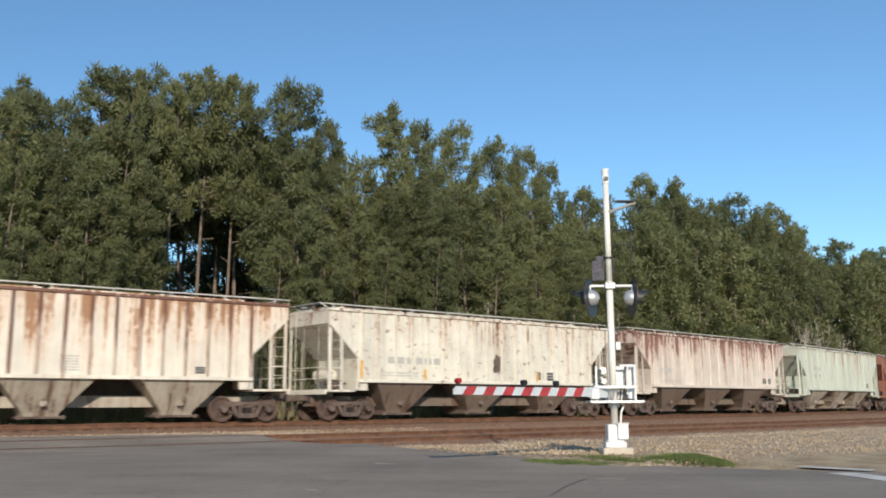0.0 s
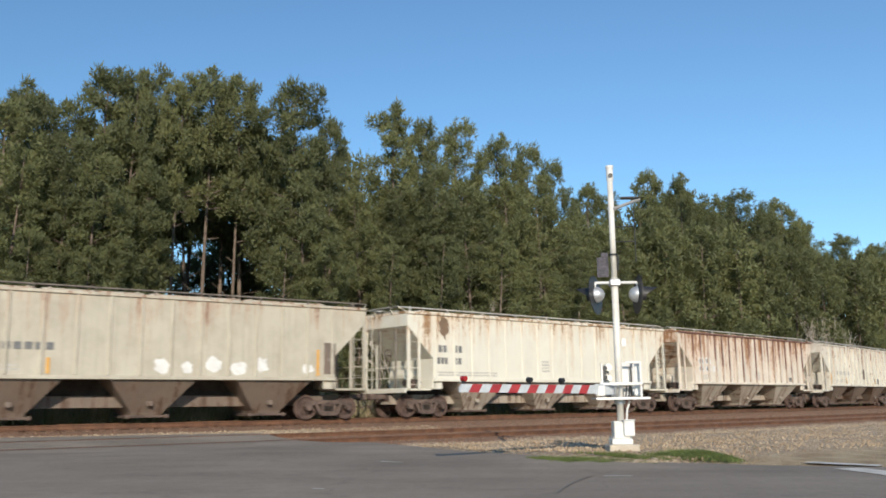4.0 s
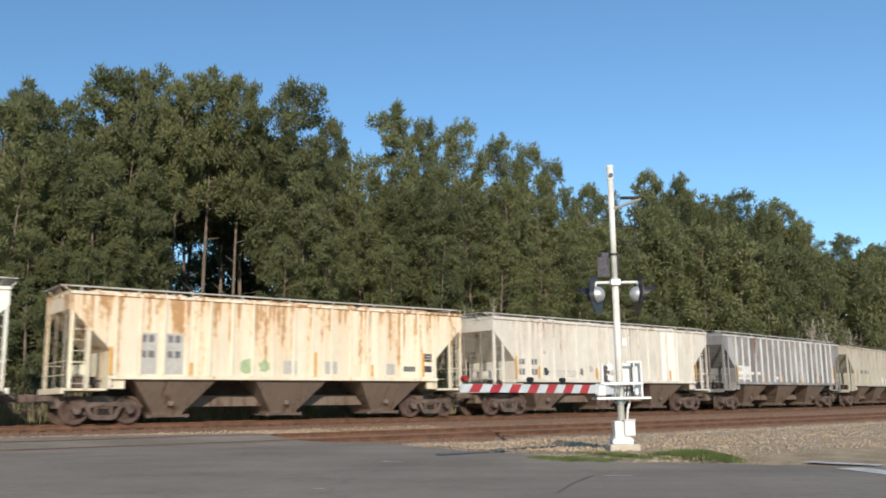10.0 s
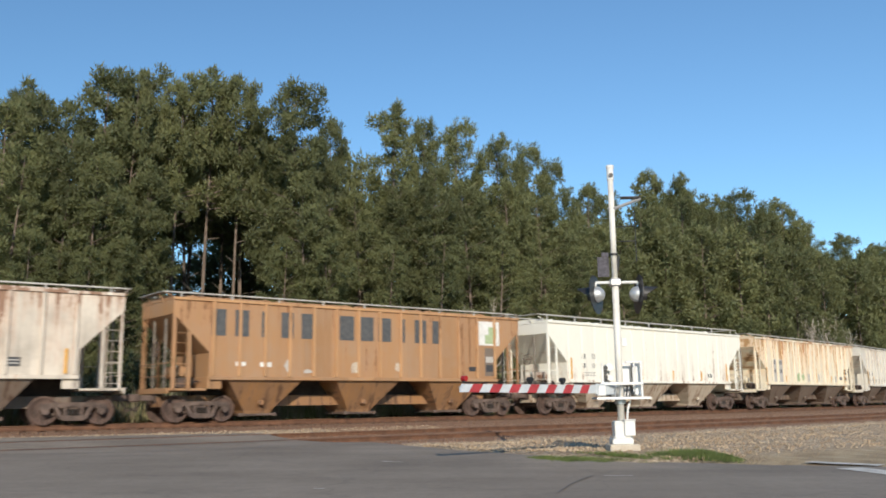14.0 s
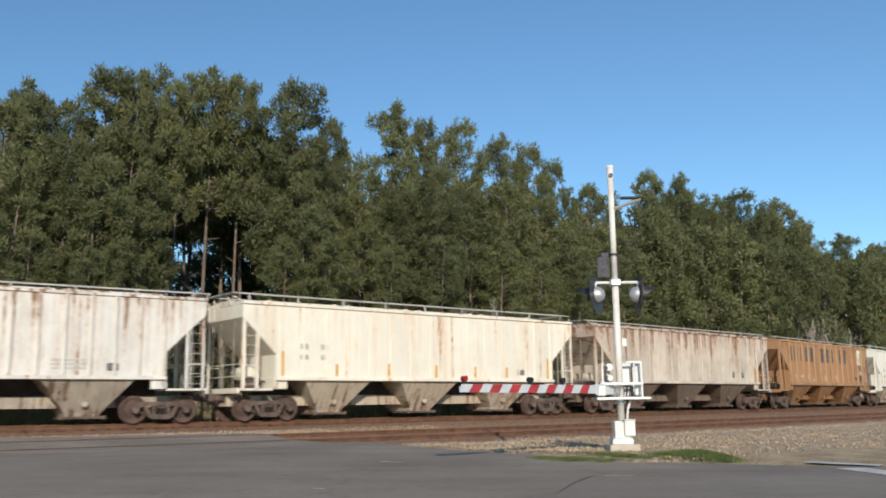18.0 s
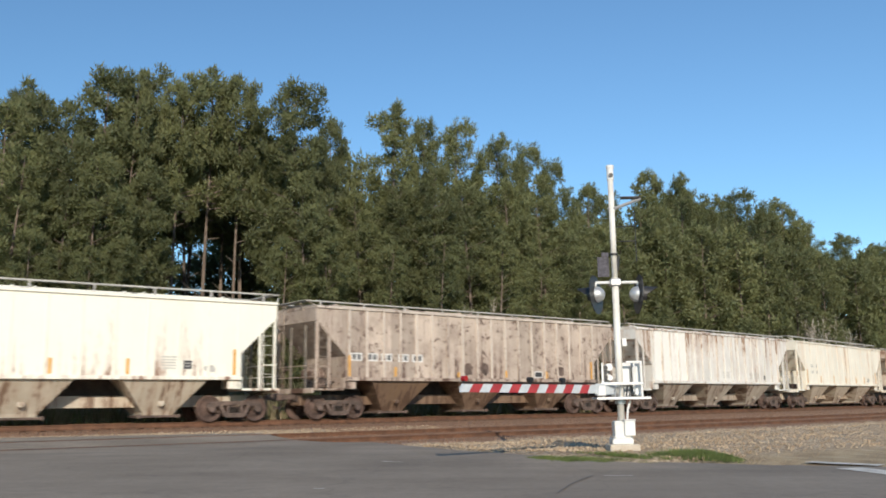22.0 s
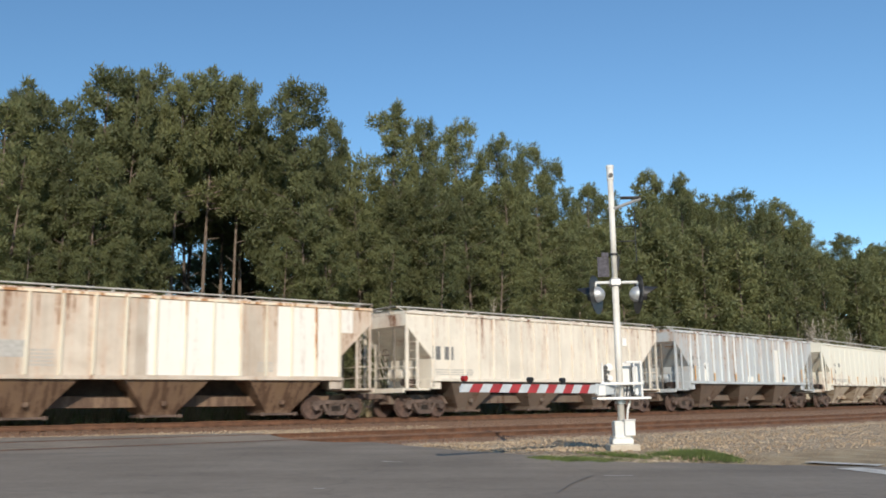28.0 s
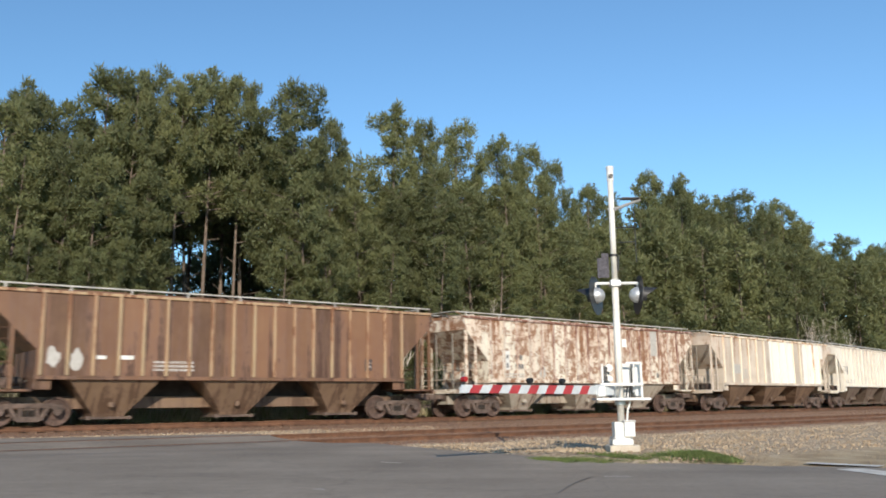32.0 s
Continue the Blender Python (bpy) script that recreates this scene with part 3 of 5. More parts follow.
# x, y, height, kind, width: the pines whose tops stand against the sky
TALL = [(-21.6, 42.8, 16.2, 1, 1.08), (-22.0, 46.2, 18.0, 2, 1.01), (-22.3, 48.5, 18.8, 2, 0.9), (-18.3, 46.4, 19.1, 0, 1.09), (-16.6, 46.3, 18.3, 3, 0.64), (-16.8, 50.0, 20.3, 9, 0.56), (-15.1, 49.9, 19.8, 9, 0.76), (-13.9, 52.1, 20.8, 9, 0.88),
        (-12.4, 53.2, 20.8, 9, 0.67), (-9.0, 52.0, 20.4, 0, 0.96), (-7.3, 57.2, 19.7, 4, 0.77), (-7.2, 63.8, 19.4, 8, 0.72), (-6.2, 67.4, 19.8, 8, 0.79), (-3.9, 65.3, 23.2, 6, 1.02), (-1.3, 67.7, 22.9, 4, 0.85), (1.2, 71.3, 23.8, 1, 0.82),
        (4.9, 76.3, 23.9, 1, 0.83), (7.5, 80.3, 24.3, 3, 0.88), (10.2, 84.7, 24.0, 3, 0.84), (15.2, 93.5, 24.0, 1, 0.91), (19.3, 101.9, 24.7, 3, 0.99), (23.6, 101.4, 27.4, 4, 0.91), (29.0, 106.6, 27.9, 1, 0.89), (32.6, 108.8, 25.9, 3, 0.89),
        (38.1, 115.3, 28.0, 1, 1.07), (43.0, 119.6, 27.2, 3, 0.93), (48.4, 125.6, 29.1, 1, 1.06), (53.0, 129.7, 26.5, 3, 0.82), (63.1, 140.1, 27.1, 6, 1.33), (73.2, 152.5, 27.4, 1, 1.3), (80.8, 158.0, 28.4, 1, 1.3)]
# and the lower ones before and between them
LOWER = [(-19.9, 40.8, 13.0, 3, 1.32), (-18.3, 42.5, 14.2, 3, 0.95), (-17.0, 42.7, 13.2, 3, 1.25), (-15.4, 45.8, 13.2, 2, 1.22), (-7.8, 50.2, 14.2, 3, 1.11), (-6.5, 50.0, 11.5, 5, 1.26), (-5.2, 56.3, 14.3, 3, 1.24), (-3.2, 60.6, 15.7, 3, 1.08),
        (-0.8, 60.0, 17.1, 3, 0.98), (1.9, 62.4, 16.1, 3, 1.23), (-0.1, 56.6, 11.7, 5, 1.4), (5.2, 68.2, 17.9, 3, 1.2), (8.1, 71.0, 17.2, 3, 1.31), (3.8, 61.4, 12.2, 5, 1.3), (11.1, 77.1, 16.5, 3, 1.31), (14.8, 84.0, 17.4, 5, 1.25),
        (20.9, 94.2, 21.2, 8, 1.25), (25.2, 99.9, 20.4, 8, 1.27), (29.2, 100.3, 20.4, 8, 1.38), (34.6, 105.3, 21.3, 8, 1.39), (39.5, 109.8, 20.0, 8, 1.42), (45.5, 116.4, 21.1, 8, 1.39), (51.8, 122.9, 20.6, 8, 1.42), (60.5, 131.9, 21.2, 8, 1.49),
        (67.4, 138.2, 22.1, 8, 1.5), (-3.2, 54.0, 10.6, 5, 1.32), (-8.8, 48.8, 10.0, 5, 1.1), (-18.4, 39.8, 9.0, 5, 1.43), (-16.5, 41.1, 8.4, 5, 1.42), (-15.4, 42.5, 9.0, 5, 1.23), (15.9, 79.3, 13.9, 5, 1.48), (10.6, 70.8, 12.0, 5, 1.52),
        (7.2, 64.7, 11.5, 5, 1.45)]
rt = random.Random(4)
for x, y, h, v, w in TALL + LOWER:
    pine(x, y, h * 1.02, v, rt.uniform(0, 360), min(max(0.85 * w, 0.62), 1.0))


def skyline(s):
    """The wood's height along the track."""
    return steps(s, [(-30, 17), (9, 17.5), (15, 19.5), (27, 20.5), (33, 20.0), (36, 17.0), (42, 18.5), (49, 21.5), (56, 21.5), (67, 19.0), (73, 19.0), (84, 21.5), (102, 21.0), (113, 17.5), (150, 17)])


# the far end of the wood, where the track bends away: x, y, height
FAR_END = [(36.6, 150.2, 35.8), (39.5, 153.5, 37.4), (42.7, 162.0, 38.6), (46.5, 168.3, 39.0), (43.0, 147.5, 33.2), (45.7, 153.9, 33.6), (49.2, 158.1, 34.7), (50.6, 158.8, 34.8), (42.9, 129.6, 27.4),
           (54.0, 157.2, 32.6), (58.9, 165.4, 35.7), (53.8, 146.2, 29.5), (50.2, 132.3, 28.3), (64.3, 167.2, 33.5), (56.0, 140.5, 26.3), (58.1, 142.5, 25.3), (69.2, 164.7, 28.3), (70.6, 162.8, 26.4),
           (59.8, 135.0, 22.1), (75.1, 164.7, 27.4), (63.6, 136.9, 21.8), (66.4, 139.9, 24.4), (82.0, 168.2, 28.7), (72.2, 144.9, 24.5), (80.5, 159.3, 24.3), (78.8, 153.1, 26.2)]
for x, y, h in FAR_END:
    pine(x, y, h, rt.choice((7, 8)), rt.uniform(0, 360), 1.0)
# the wood behind them
for i in range(40):
    s, l = -6 + 130 * (i + rt.random()) / 40, 53.5 + 4.5 * rt.random()
    p = along(s, l)
    pine(p.x, p.y, skyline(s) * rt.uniform(0.84, 0.97), 10 if 18 < s < 31 else rt.choice((7, 8, 8)), rt.uniform(0, 360))
for i in range(30):
    s, l = -6 + 120 * (i + rt.random()) / 30, 60 + 8 * rt.random()
    p = along(s, l)
    pine(p.x, p.y, skyline(s) * rt.uniform(0.92, 1.05), 10 if 20 < s < 36 else rt.choice((7, 8)), rt.uniform(0, 360), 1.1)
# the dim wood behind the open stems
for i in range(30):
    s, l = 12 + 44 * (i + rt.random()) / 30, 64 + 14 * rt.random()
    p = along(s, l)
    pine(p.x, p.y, rt.uniform(11.0, 15.0), 8, rt.uniform(0, 360), 1.25)
# young growth that closes the wood to the ground
for i in range(34):
    s, l = 30 + 105 * (i + rt.random()) / 34, 45 + 8 * rt.random()
    p = along(s, l)
    pine(p.x, p.y, rt.uniform(5.0, 10.0), 8, rt.uniform(0, 360), 1.6)
for i in range(18):
    s, l = -6 + 62 * (i + rt.random()) / 18, 72 + 10 * rt.random()
    p = along(s, l)
    pine(p.x, p.y, rt.uniform(7.0, 11.0), 8, rt.uniform(0, 360), 1.8)


def bare_meshes(seed):
    """A leafless tree 8 m high."""
    rng = np.random.RandomState(seed)
    bm = bmesh.new()

    def grow(a, d, length, r, depth):
        b = a + d * length
        rod(bm, a, b, r, r * 0.65, 5, False)
        if depth == 0:
            return
        for _ in range(3):
            e = (d + Vector(rng.randn(3) * 0.42) + Vector((0, 0, 0.12))).normalized()
            grow(a.lerp(b, 0.55 + 0.45 * rng.rand()), e, length * (0.55 + 0.25 * rng.rand()), r * 0.55, depth - 1)
    for k in range(3):
        grow(Vector((0.1 * k, 0, -0.2)), Vector((rng.randn() * 0.3, rng.randn() * 0.3, 1)).normalized(), 2.6, 0.09, 4)
    me = bpy.data.meshes.new("crown")
    bm.to_mesh(me)
    bm.free()
    return me


BARE = [bare_meshes(31), bare_meshes(32)]
for i, (x, y, h) in enumerate([(46.6, 114.4, 16.7), (53.5, 121.2, 15.5), (49.0, 112.0, 11.0), (2.4, 60.3, 9.7), (-3.2, 52.7, 8.9), (9.6, 67.2, 8.9), (24.6, 96.7, 13.5), (1.2, 56.5, 8.7), (13.5, 72.0, 8.5)]):
    t = new("bare_tree")
    t.matrix_basis = pose(x, y, steps(lat_of(x, y), GROUND), 0, 0, i * 77)
    t.scale = (h / 8 * 0.6, h / 8 * 0.6, h / 8)
    tagged(t, "leafless grey tree at the edge of the wood", "tree", "bare trees")
    part("crown", BARE[i % 2], M_GREY_BARK, t)


def shrub_mesh(seed):
    rng = np.random.RandomState(seed)
    c = rng.randn(60, 3) * (0.7, 0.7, 0.45) + (0, 0, 0.9)
    c[:, 2] = np.abs(c[:, 2])
    return foliage("foliage", puffs(rng, c, 0.26 + 0.2 * rng.rand(60), 40, 0.03, 0.3))


SHRUBS = [shrub_mesh(41), shrub_mesh(42)]
for i in range(40):
    s, l = 0 + 130 * rt.random() ** 1.3, rt.uniform(38.2, 44)
    p = along(s, l)
    t = new("shrub")
    t.matrix_basis = pose(p.x, p.y, steps(l, GROUND), 0, 0, rt.uniform(0, 360))
    t.scale = (rt.uniform(0.8, 1.6),) * 3
    tagged(t, "low green shrub under the pines", "shrub", "shrubs under the pines")
    part("foliage", SHRUBS[i % 2], M_LEAF, t)

# thickets that close the foot of the wood
def thicket_mesh(seed):
    rng = np.random.RandomState(seed)
    c = rng.randn(150, 3) * (0.75, 0.75, 0.45) + (0, 0, 0.8)
    c[:, 2] = np.abs(c[:, 2])
    return foliage("foliage", puffs(rng, c, 0.14 + 0.12 * rng.rand(150), 26, 0.013, 0.3))


THICKETS = [thicket_mesh(51), thicket_mesh(52)]
M_THICKET = needle_material("thicket_leaves", (0.045, 0.045, 0.022), (0.13, 0.115, 0.055))
for i in range(36):
    s, l = -8 + 130 * (i + rt.random()) / 36, rt.uniform(44.5, 51)
    p = along(s, l)
    t = new("thicket")
    t.matrix_basis = pose(p.x, p.y, steps(l, GROUND) - 0.2, 0, 0, rt.uniform(0, 360))
    t.scale = (rt.uniform(2.2, 3.4), rt.uniform(2.2, 3.4), rt.uniform(1.8, 3.2))
    tagged(t, "dense dark thicket at the foot of the pines", "thicket", "thickets under the pines")
    part("foliage", THICKETS[i % 2], M_THICKET, t)

# ---- crossing signal ----
M_WHITE = mottled("white_enamel", (0.60, 0.59, 0.56), (0.78, 0.77, 0.74), 3.0, 0.45, 0.0, 0.1)
M_POLE = mottled("dulled_white_paint", (0.57, 0.54, 0.48), (0.78, 0.75, 0.69), 2.0, 0.45, 0.0, 0.1)
M_ALU = mottled("grey_aluminium", (0.42, 0.43, 0.44), (0.62, 0.63, 0.63), 4.0, 0.45, 0.6, 0.1)
M_BLACK = mottled("black_enamel", (0.012, 0.012, 0.013), (0.035, 0.035, 0.036), 4.0, 0.5, 0.0, 0.1)
M_RED = mottled("red_sheeting", (0.30, 0.028, 0.035), (0.44, 0.05, 0.055), 4.0, 0.45, 0, 0.05)
M_SHEET = mottled("white_sheeting", (0.42, 0.45, 0.47), (0.58, 0.61, 0.63), 4.0, 0.4, 0, 0.05)
M_LENS = mottled("red_lens", (0.25, 0.01, 0.01), (0.4, 0.02, 0.02), 4.0, 0.2, 0, 0)
M_CONCRETE = mottled("pale_concrete", (0.42, 0.35, 0.27), (0.60, 0.53, 0.43), 3.0, 0.9, 0, 0.4, 30)
M_STEEL = mottled("galvanised_steel", (0.30, 0.30, 0.30), (0.48, 0.48, 0.47), 4.0, 0.5, 0.5, 0.1)
M_SIGN = mottled("sign_back_metal", (0.03, 0.03, 0.034), (0.13, 0.12, 0.14), 14.0, 0.9, 0.0, 0.1)
MAST = Vector((3.344, 17.489, -0.27))


def build_signal():
    """Mast with bell, lamps, and the gate's machine; x runs to the right of the road user's view."""
    sig = new("crossing_signal")
    sig.matrix_basis = pose(*MAST)
    sig.scale = (0.955, 0.955, 0.955)
    tagged(sig, "white railway crossing signal mast on a concrete base", "signal")
    part("foundation", boxes((-0.29, 0.30, -0.30, 0.30, -0.35, -0.02), bevel=0.02), M_CONCRETE, sig, "square concrete foundation")
    part("base_casting", boxes((-0.22, 0.19, -0.20, 0.20, -0.02, 0.09), (-0.165, 0.155, -0.16, 0.16, 0.09, 0.43), bevel=0.015), M_WHITE, sig, "white cast base")
    part("junction_box", boxes((0.02, 0.23, -0.22, -0.02, 0.14, 0.44), (0.0, 0.25, -0.24, 0.0, 0.435, 0.46), bevel=0.012), M_WHITE, sig, "white junction box with a sloping lid")
    for x, y in ((-0.19, -0.17), (0.16, -0.17), (-0.19, 0.17), (0.16, 0.17)):
        part("anchor_bolt", rods(((x, y, 0.08), (x, y, 0.14), 0.016)), M_STEEL, sig)
    part("pole", rods(((0, 0, 0.42), (0, 0, 3.25), 0.070), ((0, 0, 3.25), (0, 0, 5.35), 0.060), ((0, 0, 3.2), (0, 0, 3.29), 0.082), sides=20), M_POLE, sig, "white tubular steel pole", True)
    part("conduit", rods(((0.10, -0.10, 0.45), (0.12, -0.10, 0.66), 0.022), ((0.12, -0.10, 0.66), (0.19, -0.06, 0.82), 0.022)), M_WHITE, sig)
    # bell on top
    part("pole_cap", rods(((0, 0, 5.35), (0, 0, 5.60), 0.072), ((0, 0, 5.60), (0, 0, 5.66), 0.082), sides=16), M_WHITE, sig, "white bell housing on the pole")
    part("bell", rods(((0.0, -0.07, 5.44), (0.0, -0.10, 5.44), 0.045), sides=14), M_BLACK, sig, "dark bell mouth")
    # cross arm bracket with the small boom near the top
    part("upper_bracket", rods(((-0.08, 0, 4.74), (0.12, -0.05, 4.76), 0.03), ((0.10, -0.05, 4.76), (0.58, -0.12, 4.92), 0.03), ((0.0, -0.03, 4.70), (0.40, -0.08, 4.84), 0.015)), M_STEEL, sig, "grey steel bracket arm")
    part("sensor_shield", boxes((0.18, 0.56, -0.20, -0.02, 4.93, 4.96), bevel=0.008), M_BLACK, sig, "dark flat shield on the bracket")
    for z in (4.36, 4.05):
        part("ladder_bracket", rods(((0.05, 0, z), (0.45, -0.06, z), 0.012)), M_BLACK, sig)
    part("antenna_rod", rods(((0.45, -0.06, 3.62), (0.45, -0.06, 4.78), 0.010)), M_BLACK, sig)
    part("clamp_band", rods(((0, 0, 3.76), (0, 0, 3.80), 0.085), ((0.07, 0, 3.45), (0.10, 0, 3.76), 0.022), sides=14), M_BLACK, sig)
    # lamp arm
    part("crossarm", rods(((-0.40, -0.02, 3.20), (0.46, -0.02, 3.20), 0.030), ((-0.40, -0.02, 3.20), (-0.42, -0.02, 3.10), 0.03), ((0.46, -0.02, 3.20), (0.47, -0.02, 3.10), 0.03)), M_WHITE, sig, "white cross arm for the lamps")
    part("arm_collar", boxes((-0.11, 0.11, -0.11, 0.11, 3.13, 3.27), bevel=0.02), M_ALU, sig)
    for x, y, aim_turn in ((-0.40, -0.05, 62), (0.45, -0.05, -88)):
        lamp = part("lamp_background", _disc(0.40, 0.012), M_BLACK, sig, "round black lamp background")
        lamp.matrix_basis = pose(x, y, 2.95, 0, 0, aim_turn) @ pose(0, 0, 0, -90 - 4, 0, 0)
        part("lamp_housing", _dome(0.165, 0.17), M_ALU, lamp, "rounded grey lamp housing", True).matrix_basis = pose(0, 0, -0.01, 180, 0, 0)
        part("lens", _disc(0.15, 0.02), M_LENS, lamp, "red lamp lens").matrix_basis = pose(0, 0, 0.012)
        part("hood", _hood(0.175, 0.38), M_BLACK, lamp, "long black lamp hood").matrix_basis = pose(0, 0, 0.012)
    # gate machine behind the pole, in its frame
    part("mounting_plate", prism(bmesh.new(), [(-0.50, 0.85), (0.54, 0.85), (0.56, 0.875), (0.54, 0.895), (-0.50, 0.895), (-0.52, 0.875)], -0.30, 0.36), M_ALU, sig, "grey steel mounting plate")
    part("plate_clamp", rods(((0, 0, 0.76), (0, 0, 0.85), 0.11), sides=16), M_ALU, sig)
    part("machine_case", boxes((0.03, 0.25, 0.06, 0.36, 1.13, 1.58), (0.05, 0.23, 0.045, 0.06, 1.17, 1.54), bevel=0.015), M_WHITE, sig, "white gate machine case")
    part("counterweight_box", boxes((0.29, 0.44, -0.06, 0.42, 0.92, 1.58), (0.275, 0.29, -0.02, 0.38, 1.0, 1.5), bevel=0.025), M_WHITE, sig, "white counterweight beside the machine")
    part("gearbox", boxes((-0.17, 0.24, 0.08, 0.34, 0.90, 1.10), (-0.30, -0.17, 0.10, 0.30, 0.92, 1.5), bevel=0.02), M_STEEL, sig, "grey steel gearbox")
    part("motor", rods(((-0.20, -0.02, 1.49), (-0.20, 0.20, 1.49), 0.075), ((-0.19, -0.04, 1.28), (-0.19, 0.16, 1.28), 0.058), sides=14), M_WHITE, sig, "small white motor")
    for z, r in ((1.47, 0.055), (1.38, 0.04), (1.29, 0.05)):
        part("gear", rods(((-0.285, -0.05, z), (-0.285, 0.06, z), r), sides=12), M_BLACK, sig, "black gear of the gate machine")
    for x in (-0.37, 0.40):
        part("frame_post", boxes((x - 0.02, x + 0.02, -0.22, -0.18, 0.895, 1.57), bevel=0.006), M_WHITE, sig)
    part("frame_post", boxes((0.245, 0.275, -0.20, -0.17, 1.19, 1.57), bevel=0.006), M_WHITE, sig)
    part("front_bar", boxes((-0.42, 0.43, -0.235, -0.19, 1.13, 1.185), bevel=0.008), M_WHITE, sig, "white bar across the machine's frame")
    part("top_bar", boxes((0.10, 0.42, -0.21, -0.17, 1.56, 1.60), bevel=0.006), M_WHITE, sig)
    part("arm_clamp", boxes((-0.52, -0.34, -0.36, -0.24, 0.92, 1.12), bevel=0.015), M_WHITE, sig, "white clamp of the gate arm")
    for x in (-0.12, -0.03, 0.10, 0.16):
        part("crank_rod", rods(((x, -0.12, 0.90), (x + 0.03, -0.12, 1.12), 0.014), sides=8), M_BLACK if x > 0 else M_STEEL, sig)
    part("sign_back", boxes((-0.33, -0.09, 0.075, 0.09, 3.33, 3.74), (-0.24, -0.09, 0.075, 0.09, 3.74, 3.84), bevel=0.004), M_SIGN, sig, "weathered dark back of a sign")
    part("number_plate_box", boxes((0.07, 0.16, -0.10, -0.075, 1.90, 2.06), bevel=0.006), M_WHITE, sig)
    return sig


def _disc(r, t, sides=28):
    return rod(bmesh.new(), (0, 0, 0), (0, 0, t), r, sides=sides)


def _dome(r, h, sides=20, rings=5):
    bm = bmesh.new()
    last = None
    for i in range(rings):
        a = i / (rings - 1) * math.pi / 2
        ring = [bm.verts.new((math.cos(j * math.tau / sides) * max(r * math.cos(a), 0.004), math.sin(j * math.tau / sides) * max(r * math.cos(a), 0.004), h * math.sin(a))) for j in range(sides)]
        if last:
            for j in range(sides):
                k = (j + 1) % sides
                bm.faces.new((last[j], last[k], ring[k], ring[j]))
        last = ring
    bm.faces.new(last)
    return bm


def _hood(r, length, sides=18):
    """A visor: an open half tube, longer above than below."""
    bm = bmesh.new()
    rows = []
    for i in range(sides + 1):
        a = -0.25 * math.pi + i / sides * 1.5 * math.pi
        l = length * (0.35 + 0.65 * max(0.0, math.sin(a)))
        c, s = math.cos(a), math.sin(a)
        rows.append([bm.verts.new((c * q, -s * q, z)) for q, z in ((r, 0), (r, l), (r - 0.006, l), (r - 0.006, 0))])
    for p, q in zip(rows, rows[1:]):
        for j in range(4):
            k = (j + 1) % 4
            bm.faces.new((p[j], p[k], q[k], q[j]))
    bmesh.ops.recalc_face_normals(bm, faces=bm.faces[:])
    return bm


def build_gate():
    """The lowered gate arm: red and white stripes, three lamps on top. It runs from the machine towards the crossing."""
    gate = new("gate_arm")
    a = Vector((2.829, 17.12, 0.735))
    tip = Vector((0.244, 14.811, 0.748))
    d = tip - a
    length = d.length
    gate.matrix_basis = Matrix.Translation(a) @ d.to_track_quat("X", "Z").to_matrix().to_4x4()
    tagged(gate, "lowered red and white striped crossing gate arm with lamps", "gate arm")
    n = 15
    w = length / n
    for i in range(n):
        h = 0.079 - 0.014 * i / n
        lean_ = 0.05
        bm = bmesh.new()
        vs = []
        for y in (-0.02, 0.02):
            for x, z in ((i * w + lean_, -h), (i * w + w + lean_, -h), (i * w + w - lean_, h), (i * w - lean_, h)):
                vs.append(bm.verts.new((min(max(x, 0), length), y, z)))
        for f in ((0, 1, 2, 3), (7, 6, 5, 4), (0, 4, 5, 1), (1, 5, 6, 2), (2, 6, 7, 3), (3, 7, 4, 0)):
            bm.faces.new([vs[k] for k in f])
        bmesh.ops.recalc_face_normals(bm, faces=bm.faces[:])
        part("stripe", bm, M_RED if i % 2 else M_SHEET, gate, "red reflective stripe" if i % 2 else "white reflective stripe")
    part("arm_spine", boxes((-0.5, length - 0.02, -0.05, -0.024, -0.03, 0.03), bevel=0.004), M_STEEL, gate)
    part("arm_root", boxes((-0.62, 0.02, -0.03, 0.022, -0.10, 0.10), bevel=0.01), M_SHEET, gate, "pale arm root bolted to the bracket")
    for x in (0.95, 1.80, length - 0.10):
        lamp = part("gate_lamp", boxes((x - 0.02, x + 0.02, -0.03, 0.03, 0.075, 0.12), bevel=0.004), M_BLACK, gate)
        part("lens", rods(((x, -0.045, 0.155), (x, 0.045, 0.155), 0.045), sides=14), M_LENS if x > length - 1 else M_BLACK, lamp, "round red gate lamp")
    part("lamp_cable", rods(((0, 0.0, 0.10), (length - 0.1, 0.0, 0.088), 0.008), sides=6), M_BLACK, gate)


build_signal()
build_gate()

# ---- the train ----
M_TRUCK = mottled("rusty_truck", (0.050, 0.036, 0.030), (0.19, 0.135, 0.110), 2.5, 0.9, 0.1, 0.4, 20)
M_WHEEL = mottled("rusty_wheel", (0.055, 0.036, 0.029), (0.17, 0.11, 0.088), 2.5, 0.85, 0.2, 0.3, 20)
M_TREAD = mottled("worn_tread", (0.14, 0.12, 0.11), (0.26, 0.23, 0.21), 2.5, 0.5, 0.7, 0.1, 20)
# sooty springs and brake cylinder; also the added dark plate between the bays
M_DARK = mottled("soot_and_shade_steel", (0.022, 0.018, 0.016), (0.075, 0.058, 0.048), 2.5, 0.9, 0.1, 0.3, 20)
M_STENCIL = mottled("grey_stencil", (0.10, 0.10, 0.10), (0.20, 0.20, 0.20), 9.0, 0.7, 0, 0)
M_FADED = mottled("faded_stencil", (0.36, 0.34, 0.31), (0.50, 0.48, 0.45), 9.0, 0.7, 0, 0)
M_PANEL = mottled("black_panel", (0.025, 0.025, 0.028), (0.07, 0.07, 0.075), 6.0, 0.6, 0, 0)
